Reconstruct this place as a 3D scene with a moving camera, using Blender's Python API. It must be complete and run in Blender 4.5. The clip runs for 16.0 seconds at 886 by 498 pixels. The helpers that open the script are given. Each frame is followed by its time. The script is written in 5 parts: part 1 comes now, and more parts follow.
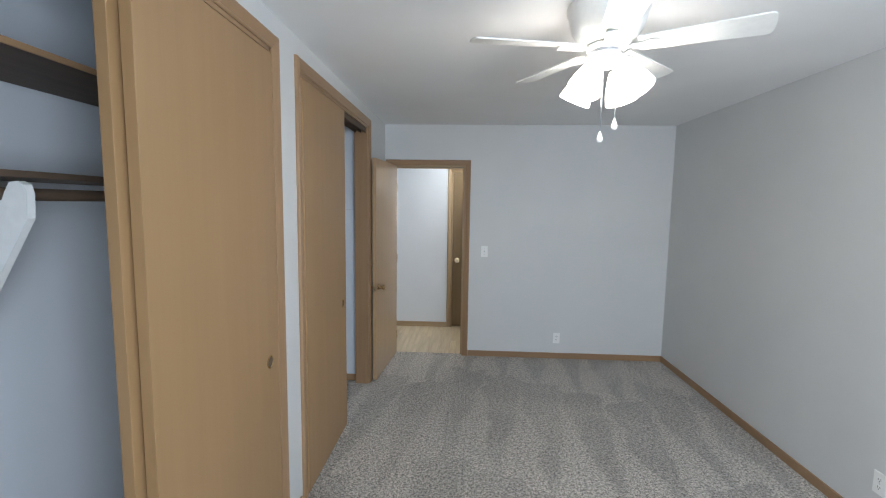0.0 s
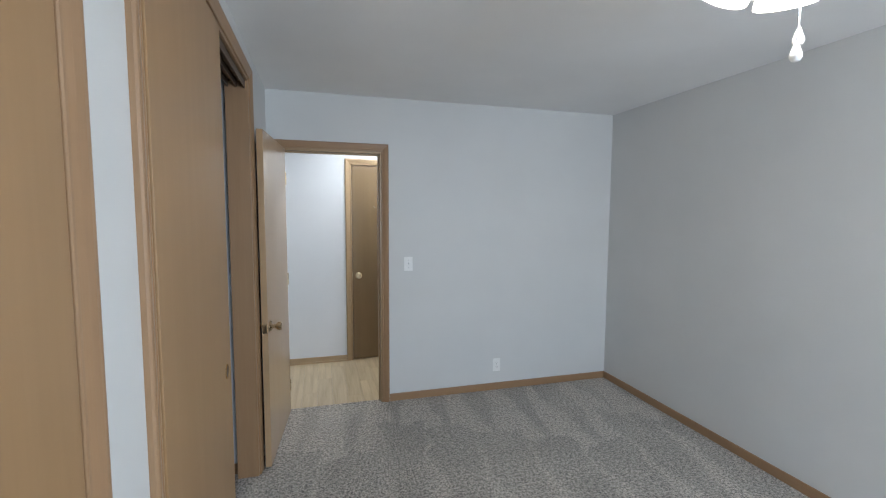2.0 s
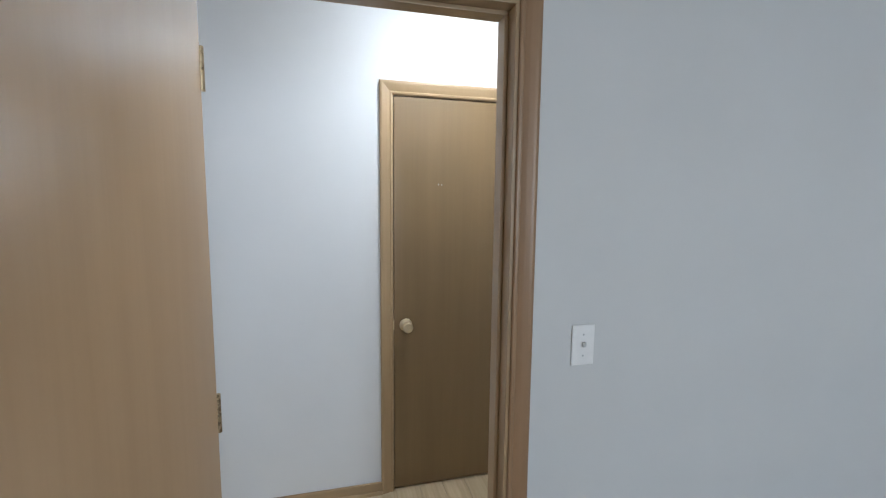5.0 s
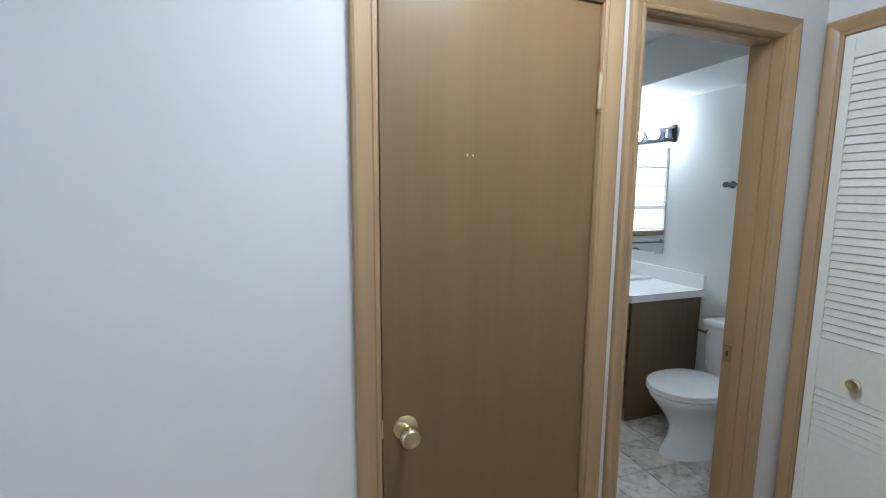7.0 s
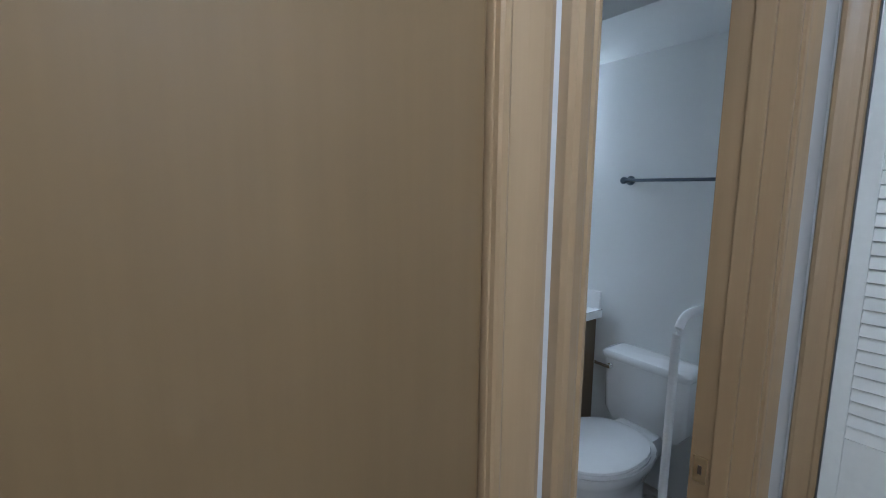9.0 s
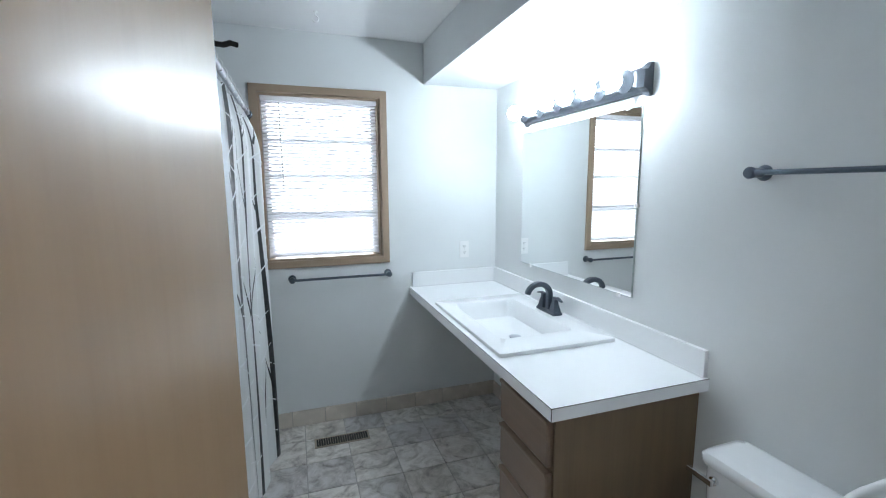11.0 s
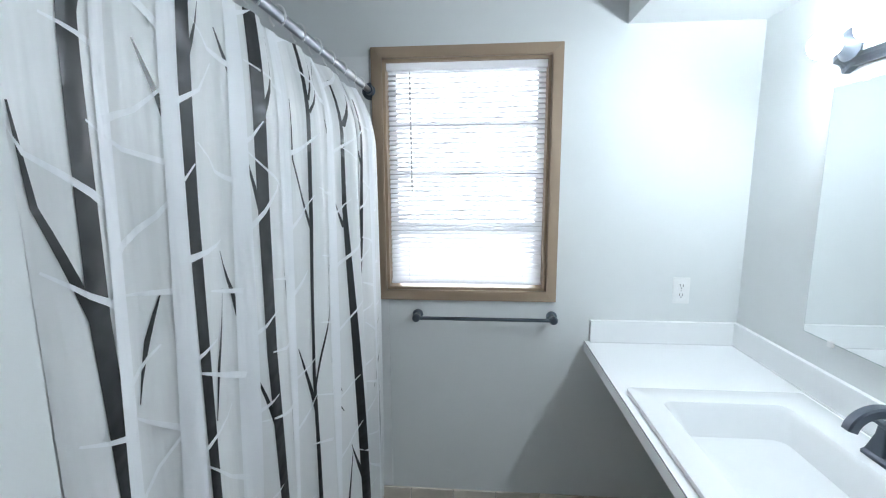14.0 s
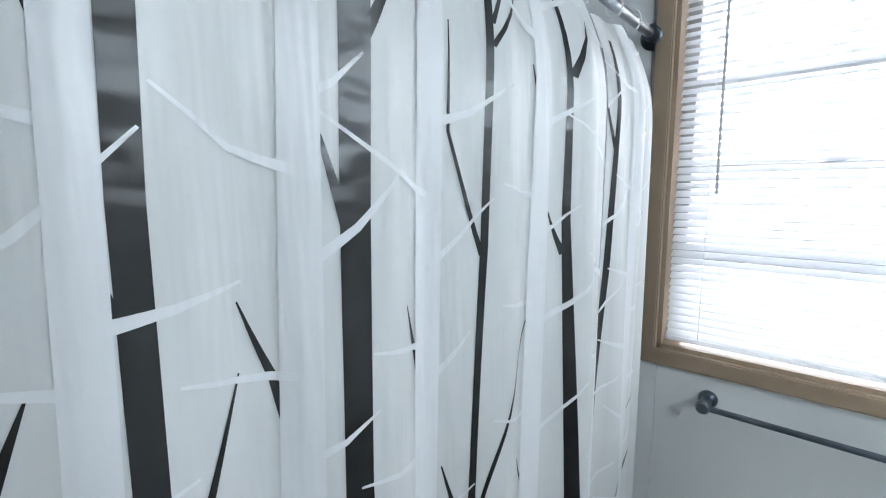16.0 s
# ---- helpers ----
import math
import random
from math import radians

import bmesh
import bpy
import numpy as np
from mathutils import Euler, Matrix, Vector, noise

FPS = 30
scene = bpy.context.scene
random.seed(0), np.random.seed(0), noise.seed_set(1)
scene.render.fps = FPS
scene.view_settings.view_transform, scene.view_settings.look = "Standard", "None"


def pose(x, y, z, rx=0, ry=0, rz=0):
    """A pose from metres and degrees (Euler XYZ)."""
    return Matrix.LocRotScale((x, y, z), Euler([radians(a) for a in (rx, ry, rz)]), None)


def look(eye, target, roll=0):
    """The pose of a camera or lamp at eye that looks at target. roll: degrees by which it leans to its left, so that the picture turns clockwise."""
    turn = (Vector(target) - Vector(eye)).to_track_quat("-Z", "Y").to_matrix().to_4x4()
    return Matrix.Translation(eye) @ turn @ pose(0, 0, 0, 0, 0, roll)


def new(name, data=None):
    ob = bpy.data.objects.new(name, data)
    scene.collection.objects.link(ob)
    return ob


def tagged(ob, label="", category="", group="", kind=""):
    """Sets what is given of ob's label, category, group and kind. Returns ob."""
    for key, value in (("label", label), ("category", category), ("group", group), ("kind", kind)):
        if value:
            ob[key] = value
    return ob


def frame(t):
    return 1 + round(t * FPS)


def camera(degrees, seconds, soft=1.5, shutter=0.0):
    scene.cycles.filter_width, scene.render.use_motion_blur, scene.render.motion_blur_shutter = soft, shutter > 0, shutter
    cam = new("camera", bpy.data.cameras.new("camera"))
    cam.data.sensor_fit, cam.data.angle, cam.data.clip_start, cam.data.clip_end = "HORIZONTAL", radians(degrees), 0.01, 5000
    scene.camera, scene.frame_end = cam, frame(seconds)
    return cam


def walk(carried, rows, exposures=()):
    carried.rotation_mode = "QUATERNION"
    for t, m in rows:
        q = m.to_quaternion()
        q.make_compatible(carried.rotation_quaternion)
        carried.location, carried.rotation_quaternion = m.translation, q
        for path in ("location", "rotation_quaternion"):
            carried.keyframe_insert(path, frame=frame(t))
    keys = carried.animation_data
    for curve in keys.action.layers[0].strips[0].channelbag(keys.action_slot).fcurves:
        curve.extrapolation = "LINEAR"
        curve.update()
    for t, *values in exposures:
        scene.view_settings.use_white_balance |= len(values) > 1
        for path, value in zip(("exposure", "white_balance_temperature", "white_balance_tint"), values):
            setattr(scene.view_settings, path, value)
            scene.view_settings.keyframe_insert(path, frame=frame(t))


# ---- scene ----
cam = camera(91.0, 16.0, soft=1.15)
PATH = [
    (0, (-0.045, -4.593, 1.627), (-0.147, -2.606, 1.423), 0.8),
    (0.5, (-0.223, -4.408, 1.616), (-0.077, -2.422, 1.421), 0.7),
    (1, (-0.354, -4.193, 1.606), (-0.008, -2.231, 1.424), 0.6),
    (1.5, (-0.467, -3.855, 1.577), (0.013, -1.921, 1.406), 0.4),
    (2, (-0.527, -3.475, 1.55), (0.013, -1.556, 1.386), 0.3),
    (2.5, (-0.526, -3.056, 1.567), (0.024, -1.141, 1.392), 0.4),
    (3, (-0.53, -2.687, 1.544), (-0.009, -0.764, 1.371), 0.4),
    (3.5, (-0.586, -2.267, 1.546), (-0.089, -0.339, 1.365), 0.6),
    (3.7, (-0.603, -2.096, 1.551), (-0.107, -0.168, 1.356), 0.7),
    (5.8, (-0.469, -0.535, 1.527), (0.056, 1.377, 1.27), 0.0),
    (6, (-0.464, -0.433, 1.537), (0.083, 1.471, 1.262), 0.0),
    (6.5, (-0.437, -0.175, 1.535), (0.145, 1.717, 1.249), 0.0),
    (7, (-0.419, 0.054, 1.513), (0.237, 1.926, 1.258), 0.4),
    (7.5, (-0.324, 0.235, 1.505), (0.478, 2.049, 1.247), 0.6),
    (8, (-0.186, 0.412, 1.514), (0.79, 2.139, 1.258), 0.5),
    (8.5, (-0.02, 0.599, 1.519), (1.098, 2.236, 1.257), 0.4),
    (8.7, (0.034, 0.693, 1.522), (1.209, 2.286, 1.252), 0.4),
    (10.8, (0.901, 1.095, 1.546), (1.546, 2.966, 1.258), -0.1),
    (11, (0.899, 1.141, 1.543), (1.534, 3.016, 1.258), -0.3),
    (11.5, (0.964, 1.284, 1.541), (1.539, 3.178, 1.256), -0.2),
    (12, (1.009, 1.448, 1.539), (1.523, 3.361, 1.261), -0.1),
    (12.5, (1.036, 1.604, 1.532), (1.435, 3.544, 1.252), -0.2),
    (13, (1.117, 1.765, 1.556), (1.324, 3.732, 1.259), -0.2),
    (13.5, (1.133, 1.903, 1.561), (1.148, 3.881, 1.269), -0.3),
    (14, (1.139, 2.045, 1.573), (0.973, 4.014, 1.27), -0.3),
    (14.5, (1.18, 2.187, 1.593), (0.741, 4.111, 1.27), -0.5),
    (15, (1.17, 2.341, 1.616), (0.459, 4.175, 1.25), -0.8),
    (15.5, (1.113, 2.537, 1.629), (0.112, 4.225, 1.242), -1.1),
    (16, (1.078, 2.636, 1.556), (-0.248, 4.107, 1.279), -0.5),
]
walk(cam, [(t, look(eye, target, roll)) for t, eye, target, roll in PATH],
     [(0.0, -0.12, 6650, 10), (3.7, 0.02, 6450, 10), (5.8, -0.17, 6500, 10), (7.0, -0.12, 6250, 10), (8.7, -0.45, 5600, 10), (10.8, 0.12, 6200, 10), (16.0, 0.17, 6400, 10)])

# ---- world and large lights ----
world = bpy.data.worlds.new("world")
scene.world = world
world.use_nodes = True
wn = world.node_tree
sky = wn.nodes.new("ShaderNodeTexSky")
sky.sky_type, sky.sun_disc = "NISHITA", False
sky.sun_elevation, sky.sun_rotation = radians(42), radians(200)
wn.links.new(sky.outputs[0], wn.nodes["Background"].inputs[0])
wn.nodes["Background"].inputs[1].default_value = 0.15


def area_light(name, m, sx, sy, power, color):
    d = bpy.data.lights.new(name, "AREA")
    d.shape, d.size, d.size_y, d.energy, d.color = "RECTANGLE", sx, sy, power, color
    ob = new(name, d)
    ob.matrix_basis = m
    return ob


FAN_GLOW, GLOBE_GLOW, HALL_GLOW = 14.0, 76.0, 74.0
sun = new("sun", bpy.data.lights.new("sun", "SUN"))
sun.data.energy, sun.data.angle, sun.data.color = 2.0, radians(0.6), (1, 0.95, 0.88)
sun.matrix_basis = look((0, 0, 0), (0.3, 0.7, -0.75))
# daylight through the bedroom window behind the start
area_light("bedroom_daylight", look((0.9, -5.42, 1.55), (0.9, 0, 1.2)), 1.5, 1.15, 84, (0.70, 0.84, 1.0))
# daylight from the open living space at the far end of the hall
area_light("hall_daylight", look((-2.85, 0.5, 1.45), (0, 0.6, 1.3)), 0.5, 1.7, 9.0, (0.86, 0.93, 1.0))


# ---- materials ----
def material(name):
    m = bpy.data.materials.new(name)
    m.use_nodes = True
    nt = m.node_tree
    return m, nt, nt.nodes["Principled BSDF"]


def ramp(nt, fac, stops):
    r = nt.nodes.new("ShaderNodeValToRGB")
    while len(r.color_ramp.elements) < len(stops):
        r.color_ramp.elements.new(0.5)
    for e, (p, c) in zip(r.color_ramp.elements, stops):
        e.position, e.color = p, (*c, 1)
    nt.links.new(fac, r.inputs[0])
    return r.outputs[0]


def coords(nt, scale=(1, 1, 1)):
    tc, mp = nt.nodes.new("ShaderNodeTexCoord"), nt.nodes.new("ShaderNodeMapping")
    nt.links.new(tc.outputs["Object"], mp.inputs[0])
    mp.inputs["Scale"].default_value = scale
    return mp.outputs[0]


def noise_tex(nt, vec, scale, detail=3.0, rough=0.55):
    n = nt.nodes.new("ShaderNodeTexNoise")
    n.inputs["Scale"].default_value, n.inputs["Detail"].default_value = scale, detail
    n.inputs["Roughness"].default_value = rough
    nt.links.new(vec, n.inputs["Vector"])
    return n.outputs["Fac"]


def mix(nt, fac, a, b, blend="MIX"):
    x = nt.nodes.new("ShaderNodeMix")
    x.data_type, x.blend_type = "RGBA", blend
    for sock, v in ((x.inputs[0], fac), (x.inputs[6], a), (x.inputs[7], b)):
        if isinstance(v, (int, float)):
            sock.default_value = v
        elif isinstance(v, tuple):
            sock.default_value = (*v, 1)
        else:
            nt.links.new(v, sock)
    return x.outputs[2]


def bump(nt, bsdf, height, strength, distance):
    b = nt.nodes.new("ShaderNodeBump")
    b.inputs["Strength"].default_value, b.inputs["Distance"].default_value = strength, distance
    nt.links.new(height, b.inputs["Height"])
    nt.links.new(b.outputs[0], bsdf.inputs["Normal"])


def paint(name, color, rough=0.55, grain=180, relief=0.15, vary=0.05):
    """Rolled wall paint: faint orange-peel relief and broad uneven tone."""
    m, nt, b = material(name)
    v = coords(nt)
    broad, fine = noise_tex(nt, v, 1.7, 4), noise_tex(nt, v, grain, 2)
    dark = tuple(c * (1 - vary) for c in color)
    nt.links.new(ramp(nt, broad, [(0.3, dark), (0.7, color)]), b.inputs["Base Color"])
    nt.links.new(ramp(nt, noise_tex(nt, v, 6, 3), [(0.3, (rough - 0.06,) * 3), (0.7, (rough + 0.06,) * 3)]), b.inputs["Roughness"])
    bump(nt, b, fine, relief, 0.001)
    return m


def wood(name, light, dark, axis=2, rough=0.38, grain=1.0, coat=0.0):
    """Stained veneer: stretched grain with broad tone changes along one axis."""
    m, nt, b = material(name)
    s = [22.0 * grain] * 3
    s[axis] = 0.9 * grain
    f = [140.0 * grain] * 3
    f[axis] = 4.0 * grain
    broad, fine, blot = noise_tex(nt, coords(nt, s), 1, 4, 0.6), noise_tex(nt, coords(nt, f), 1, 2), noise_tex(nt, coords(nt, [1.2 if q != axis else 0.35 for q in range(3)]), 1.6, 1)
    mid = tuple((p + q) / 2 for p, q in zip(light, dark))
    c = ramp(nt, broad, [(0.2, dark), (0.5, mid), (0.8, light)])
    c = mix(nt, 0.13, c, ramp(nt, fine, [(0.35, dark), (0.65, light)]))
    c = mix(nt, 0.3, c, ramp(nt, blot, [(0.2, dark), (0.8, light)]))
    nt.links.new(c, b.inputs["Base Color"])
    nt.links.new(ramp(nt, blot, [(0.1, (rough - 0.05,) * 3), (0.9, (rough + 0.08,) * 3)]), b.inputs["Roughness"])
    b.inputs["Coat Weight"].default_value, b.inputs["Coat Roughness"].default_value = coat, 0.25
    bump(nt, b, fine, 0.08, 0.0006)
    return m


def plain(name, color, rough=0.4, metal=0.0, scale=40, vary=0.06, relief=0.04, coat=0.0, gloss=0.04):
    m, nt, b = material(name)
    n = noise_tex(nt, coords(nt), scale, 3)
    nt.links.new(ramp(nt, n, [(0.3, tuple(c * (1 - vary) for c in color)), (0.7, color)]), b.inputs["Base Color"])
    nt.links.new(ramp(nt, n, [(0.3, (max(rough - gloss, 0.02),) * 3), (0.7, (rough + gloss,) * 3)]), b.inputs["Roughness"])
    b.inputs["Metallic"].default_value, b.inputs["Coat Weight"].default_value = metal, coat
    if relief:
        bump(nt, b, n, relief, 0.0005)
    return m


def glow(name, color, strength):
    m, nt, b = material(name)
    b.inputs["Base Color"].default_value = (0.9, 0.9, 0.9, 1)
    b.inputs["Emission Color"].default_value, b.inputs["Emission Strength"].default_value = (*color, 1), strength
    return m


M_WALL = paint("wall_paint", (0.66, 0.665, 0.66))
M_HALL = paint("hall_paint", (0.68, 0.69, 0.705))
M_BATH = paint("bath_paint", (0.77, 0.79, 0.785))
M_CLOSET = paint("closet_paint", (0.70, 0.73, 0.78))
M_CEIL = paint("ceiling_paint", (0.88, 0.88, 0.88), 0.8, 90, 0.5)
M_DOOR = wood("closet_door_veneer", (0.37, 0.222, 0.108), (0.315, 0.186, 0.087), 2, 0.42, 1.0, 0.1)
M_TRIM = wood("trim_wood", (0.37, 0.225, 0.122), (0.28, 0.162, 0.085), 2, 0.4, 1.4, 0.1)
M_TRIM_Y = wood("trim_wood_along", (0.37, 0.225, 0.122), (0.28, 0.162, 0.085), 1, 0.4, 1.4, 0.1)
M_TRIM_X = wood("trim_wood_across", (0.37, 0.225, 0.122), (0.28, 0.162, 0.085), 0, 0.4, 1.4, 0.1)
# one veneer in two tones: gloss and light on open leaves put into colour
M_LEAF_LIT = wood("lit_door_veneer", (0.50, 0.335, 0.195), (0.42, 0.27, 0.152), 2, 0.3, 1.0, 0.8)
M_HDOOR = wood("hall_door_veneer", (0.228, 0.147, 0.070), (0.175, 0.112, 0.052), 2, 0.3, 0.8, 0.15)
M_HTRIM = wood("hall_trim_wood", (0.415, 0.282, 0.155), (0.315, 0.21, 0.112), 2, 0.36, 1.3, 0.2)
M_HTRIM_X = wood("hall_trim_across", (0.415, 0.282, 0.155), (0.315, 0.21, 0.112), 0, 0.36, 1.3, 0.2)
M_HTRIM_Y = wood("hall_trim_along", (0.415, 0.282, 0.155), (0.315, 0.21, 0.112), 1, 0.36, 1.3, 0.2)
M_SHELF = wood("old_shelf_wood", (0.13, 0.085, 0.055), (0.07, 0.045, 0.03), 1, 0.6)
M_CAB = wood("vanity_wood", (0.22, 0.15, 0.085), (0.14, 0.094, 0.051), 2, 0.38, 1.2, 0.2)
M_WHITE = plain("white_plastic", (0.89, 0.89, 0.88), 0.35)
M_WPAINT = plain("white_enamel", (0.8, 0.8, 0.79), 0.4)
M_FANW = plain("fan_white", (0.8, 0.8, 0.78), 0.35)
M_BRASS = plain("worn_brass", (0.72, 0.52, 0.26), 0.24, 1.0, 60, 0.2)
M_BRONZE = plain("antique_bronze", (0.56, 0.43, 0.27), 0.28, 1.0, 60, 0.25)
M_SATIN = plain("satin_brass", (0.78, 0.66, 0.45), 0.36, 1.0, 60, 0.12)
M_GUN = plain("gunmetal", (0.09, 0.105, 0.13), 0.32, 0.85, 80, 0.03, 0.0, 0.0, 0.0)
M_NICKEL = plain("brushed_nickel", (0.42, 0.44, 0.48), 0.28, 1.0, 120, 0.03, 0.0, 0.0, 0.0)
M_CHROME = plain("chrome", (0.8, 0.82, 0.84), 0.08, 1.0, 30, 0.03, 0.0)
M_PORC = plain("porcelain", (0.86, 0.87, 0.87), 0.08, 0.0, 8, 0.02, 0.0, 0.5)
M_LAM = plain("white_laminate", (0.89, 0.90, 0.90), 0.3, 0.0, 3, 0.015, 0.0, 0.0, 0.0)
M_BLACK = plain("black_slot", (0.012, 0.011, 0.01), 0.7)
M_REG = plain("register_bronze", (0.42, 0.35, 0.27), 0.4, 0.5)
M_LCD = plain("lcd_glass", (0.20, 0.23, 0.19), 0.2)
M_LCDG = plain("lcd_digits", (0.03, 0.035, 0.03), 0.4)
M_GREY = plain("grey_plastic", (0.52, 0.53, 0.53), 0.4)
M_VINYL = plain("window_vinyl", (0.5, 0.51, 0.53), 0.45)
M_SHADE = glow("lit_glass_shade", (1.0, 0.955, 0.89), FAN_GLOW)
M_GLOBE = glow("lit_globe", (0.80, 0.91, 1.0), GLOBE_GLOW)
M_HLAMP = glow("hall_lamp_glass", (0.84, 0.92, 1.0), HALL_GLOW)

M_CARPET, nt, b = material("carpet")
v = coords(nt)
tuft, clump, fleck = noise_tex(nt, v, 92, 2, 0.75), noise_tex(nt, v, 47, 3, 0.8), noise_tex(nt, coords(nt, (1, 1, 1)), 85, 1, 0.5)
c = ramp(nt, tuft, [(0.40, (0.085, 0.076, 0.066)), (0.48, (0.33, 0.295, 0.255)), (0.58, (0.75, 0.675, 0.59))])
c = mix(nt, 0.5, c, ramp(nt, clump, [(0.40, (0.11, 0.098, 0.084)), (0.58, (0.67, 0.605, 0.53))]))
c = mix(nt, ramp(nt, fleck, [(0.33, (0.85, 0.85, 0.85)), (0.42, (0.0, 0.0, 0.0))]), c, (0.10, 0.09, 0.085))
# vacuum strokes: rows of long wedges of pile laid to and fro


def calc(op, a, b_=0.0):
    n = nt.nodes.new("ShaderNodeMath")
    n.operation = op
    for sock, q in ((n.inputs[0], a), (n.inputs[1], b_)):
        if isinstance(q, (int, float)):
            sock.default_value = q
        else:
            nt.links.new(q, sock)
    return n.outputs[0]


xyz = nt.nodes.new("ShaderNodeSeparateXYZ")
rot = nt.nodes.new("ShaderNodeMapping")
rot.inputs["Rotation"].default_value = (0, 0, radians(6))
nt.links.new(coords(nt), rot.inputs[0])
nt.links.new(rot.outputs[0], xyz.inputs[0])
wobble = noise_tex(nt, coords(nt), 2.2, 3)
lane = calc("ADD", calc("DIVIDE", xyz.outputs[0], 0.34), calc("MULTIPLY", wobble, 0.7))
across = calc("MULTIPLY", calc("ABSOLUTE", calc("SUBTRACT", calc("FRACT", lane), 0.5)), 2.0)
shift = calc("MULTIPLY", calc("FLOOR", lane), 0.23)
along = calc("FRACT", calc("ADD", calc("ADD", calc("DIVIDE", xyz.outputs[1], 1.55), calc("MULTIPLY", wobble, 0.5)), calc("MULTIPLY", calc("FRACT", shift), 0.35)))
laid = calc("SUBTRACT", across, along)
worn = noise_tex(nt, coords(nt), 1.3, 2)
c = mix(nt, ramp(nt, worn, [(0.35, (0.35, 0.35, 0.35)), (0.6, (1, 1, 1))]), c, mix(nt, 1.0, c, ramp(nt, laid, [(0.0, (0.74, 0.74, 0.74)), (0.22, (1.0, 1.0, 1.0))]), "MULTIPLY"))
nt.links.new(c, b.inputs["Base Color"])
b.inputs["Roughness"].default_value = 0.95
b.inputs["Sheen Weight"].default_value = 0.3
bump(nt, b, clump, 1.0, 0.008)


def plank_material(name):
    m, nt, b = material(name)
    info = nt.nodes.new("ShaderNodeObjectInfo")
    v = coords(nt, (26, 1.6, 26))
    add = nt.nodes.new("ShaderNodeVectorMath")
    nt.links.new(v, add.inputs[0])
    nt.links.new(info.outputs["Random"], add.inputs[1])
    g = noise_tex(nt, add.outputs[0], 1.2, 5, 0.65)
    c = ramp(nt, g, [(0.25, (0.46, 0.34, 0.20)), (0.5, (0.60, 0.47, 0.30)), (0.75, (0.70, 0.57, 0.39))])
    tone = ramp(nt, info.outputs["Random"], [(0.0, (0.84, 0.84, 0.84)), (1.0, (1, 1, 1))])
    nt.links.new(mix(nt, 1.0, c, tone, "MULTIPLY"), b.inputs["Base Color"])
    b.inputs["Roughness"].default_value = 0.32
    bump(nt, b, g, 0.05, 0.0006)
    return m


M_PLANK = plank_material("laminate_plank")


def slate_material(name):
    m, nt, b = material(name)
    info = nt.nodes.new("ShaderNodeObjectInfo")
    sep = nt.nodes.new("ShaderNodeVectorMath")
    sep.operation = "MULTIPLY_ADD"
    nt.links.new(coords(nt), sep.inputs[0])
    sep.inputs[1].default_value = (1, 1, 1)
    nt.links.new(info.outputs["Random"], sep.inputs[2])
    v = sep.outputs[0]
    n1 = nt.nodes.new("ShaderNodeTexNoise")
    n1.inputs["Scale"].default_value, n1.inputs["Detail"].default_value = 7.0, 8
    n1.inputs["Roughness"].default_value, n1.inputs["Distortion"].default_value = 0.62, 1.6
    nt.links.new(v, n1.inputs["Vector"])
    n2 = noise_tex(nt, v, 34, 5, 0.7)
    c = ramp(nt, n1.outputs["Fac"], [(0.32, (0.24, 0.21, 0.185)), (0.43, (0.57, 0.525, 0.475)), (0.54, (0.80, 0.765, 0.72)), (0.68, (0.90, 0.875, 0.84))])
    c = mix(nt, 0.28, c, ramp(nt, n2, [(0.35, (0.34, 0.32, 0.31)), (0.65, (0.76, 0.73, 0.70))]))
    tone = ramp(nt, info.outputs["Random"], [(0.0, (0.76, 0.76, 0.79)), (0.5, (0.92, 0.90, 0.87)), (1.0, (1.0, 1.0, 1.0))])
    nt.links.new(mix(nt, 1.0, c, tone, "MULTIPLY"), b.inputs["Base Color"])
    b.inputs["Roughness"].default_value = 0.42
    bump(nt, b, n2, 0.12, 0.0015)
    return m


M_SLATE = slate_material("slate_vinyl_tile")
M_GROUT = plain("grout", (0.40, 0.38, 0.35), 0.8)
M_BTILE = plain("beige_base_tile", (0.70, 0.63, 0.55), 0.25, 0.0, 9, 0.14, 0.05)

M_MIRROR, nt, b = material("mirror_silver")
b.inputs["Base Color"].default_value, b.inputs["Metallic"].default_value, b.inputs["Roughness"].default_value = (0.93, 0.95, 0.95, 1), 1.0, 0.01
M_PANE, nt, b = material("window_glass")
b.inputs["Base Color"].default_value, b.inputs["Roughness"].default_value = (1, 1, 1, 1), 0.0
b.inputs["Transmission Weight"].default_value, b.inputs["IOR"].default_value = 1.0, 1.45
M_OUT = glow("overcast_outdoors", (0.93, 0.96, 1.0), 5.6)

M_SEAM = plain("laminate_seam", (0.07, 0.065, 0.06), 0.5)
M_EDGE = plain("glass_edge", (0.55, 0.62, 0.60), 0.15)
M_STEEL = plain("grey_lacquer", (0.075, 0.085, 0.10), 0.42, 0.4, 90, 0.02, 0.0, 0.0, 0.0)
M_CABD = wood("drawer_wood", (0.21, 0.14, 0.095), (0.145, 0.095, 0.063), 1, 0.34, 1.2, 0.3)
M_SINK = plain("sink_porcelain", (0.86, 0.87, 0.87), 0.2, 0.0, 8, 0.02, 0.0, 0.0)
M_PORC2 = plain("white_seat_plastic", (0.85, 0.86, 0.86), 0.14, 0.0, 12, 0.02, 0.0)
M_HTRIM2 = wood("window_wood", (0.38, 0.285, 0.20), (0.285, 0.205, 0.14), 2, 0.42, 1.6, 0.1)
M_HTRIM2X = wood("window_wood_across", (0.38, 0.285, 0.20), (0.285, 0.205, 0.14), 0, 0.42, 1.6, 0.1)


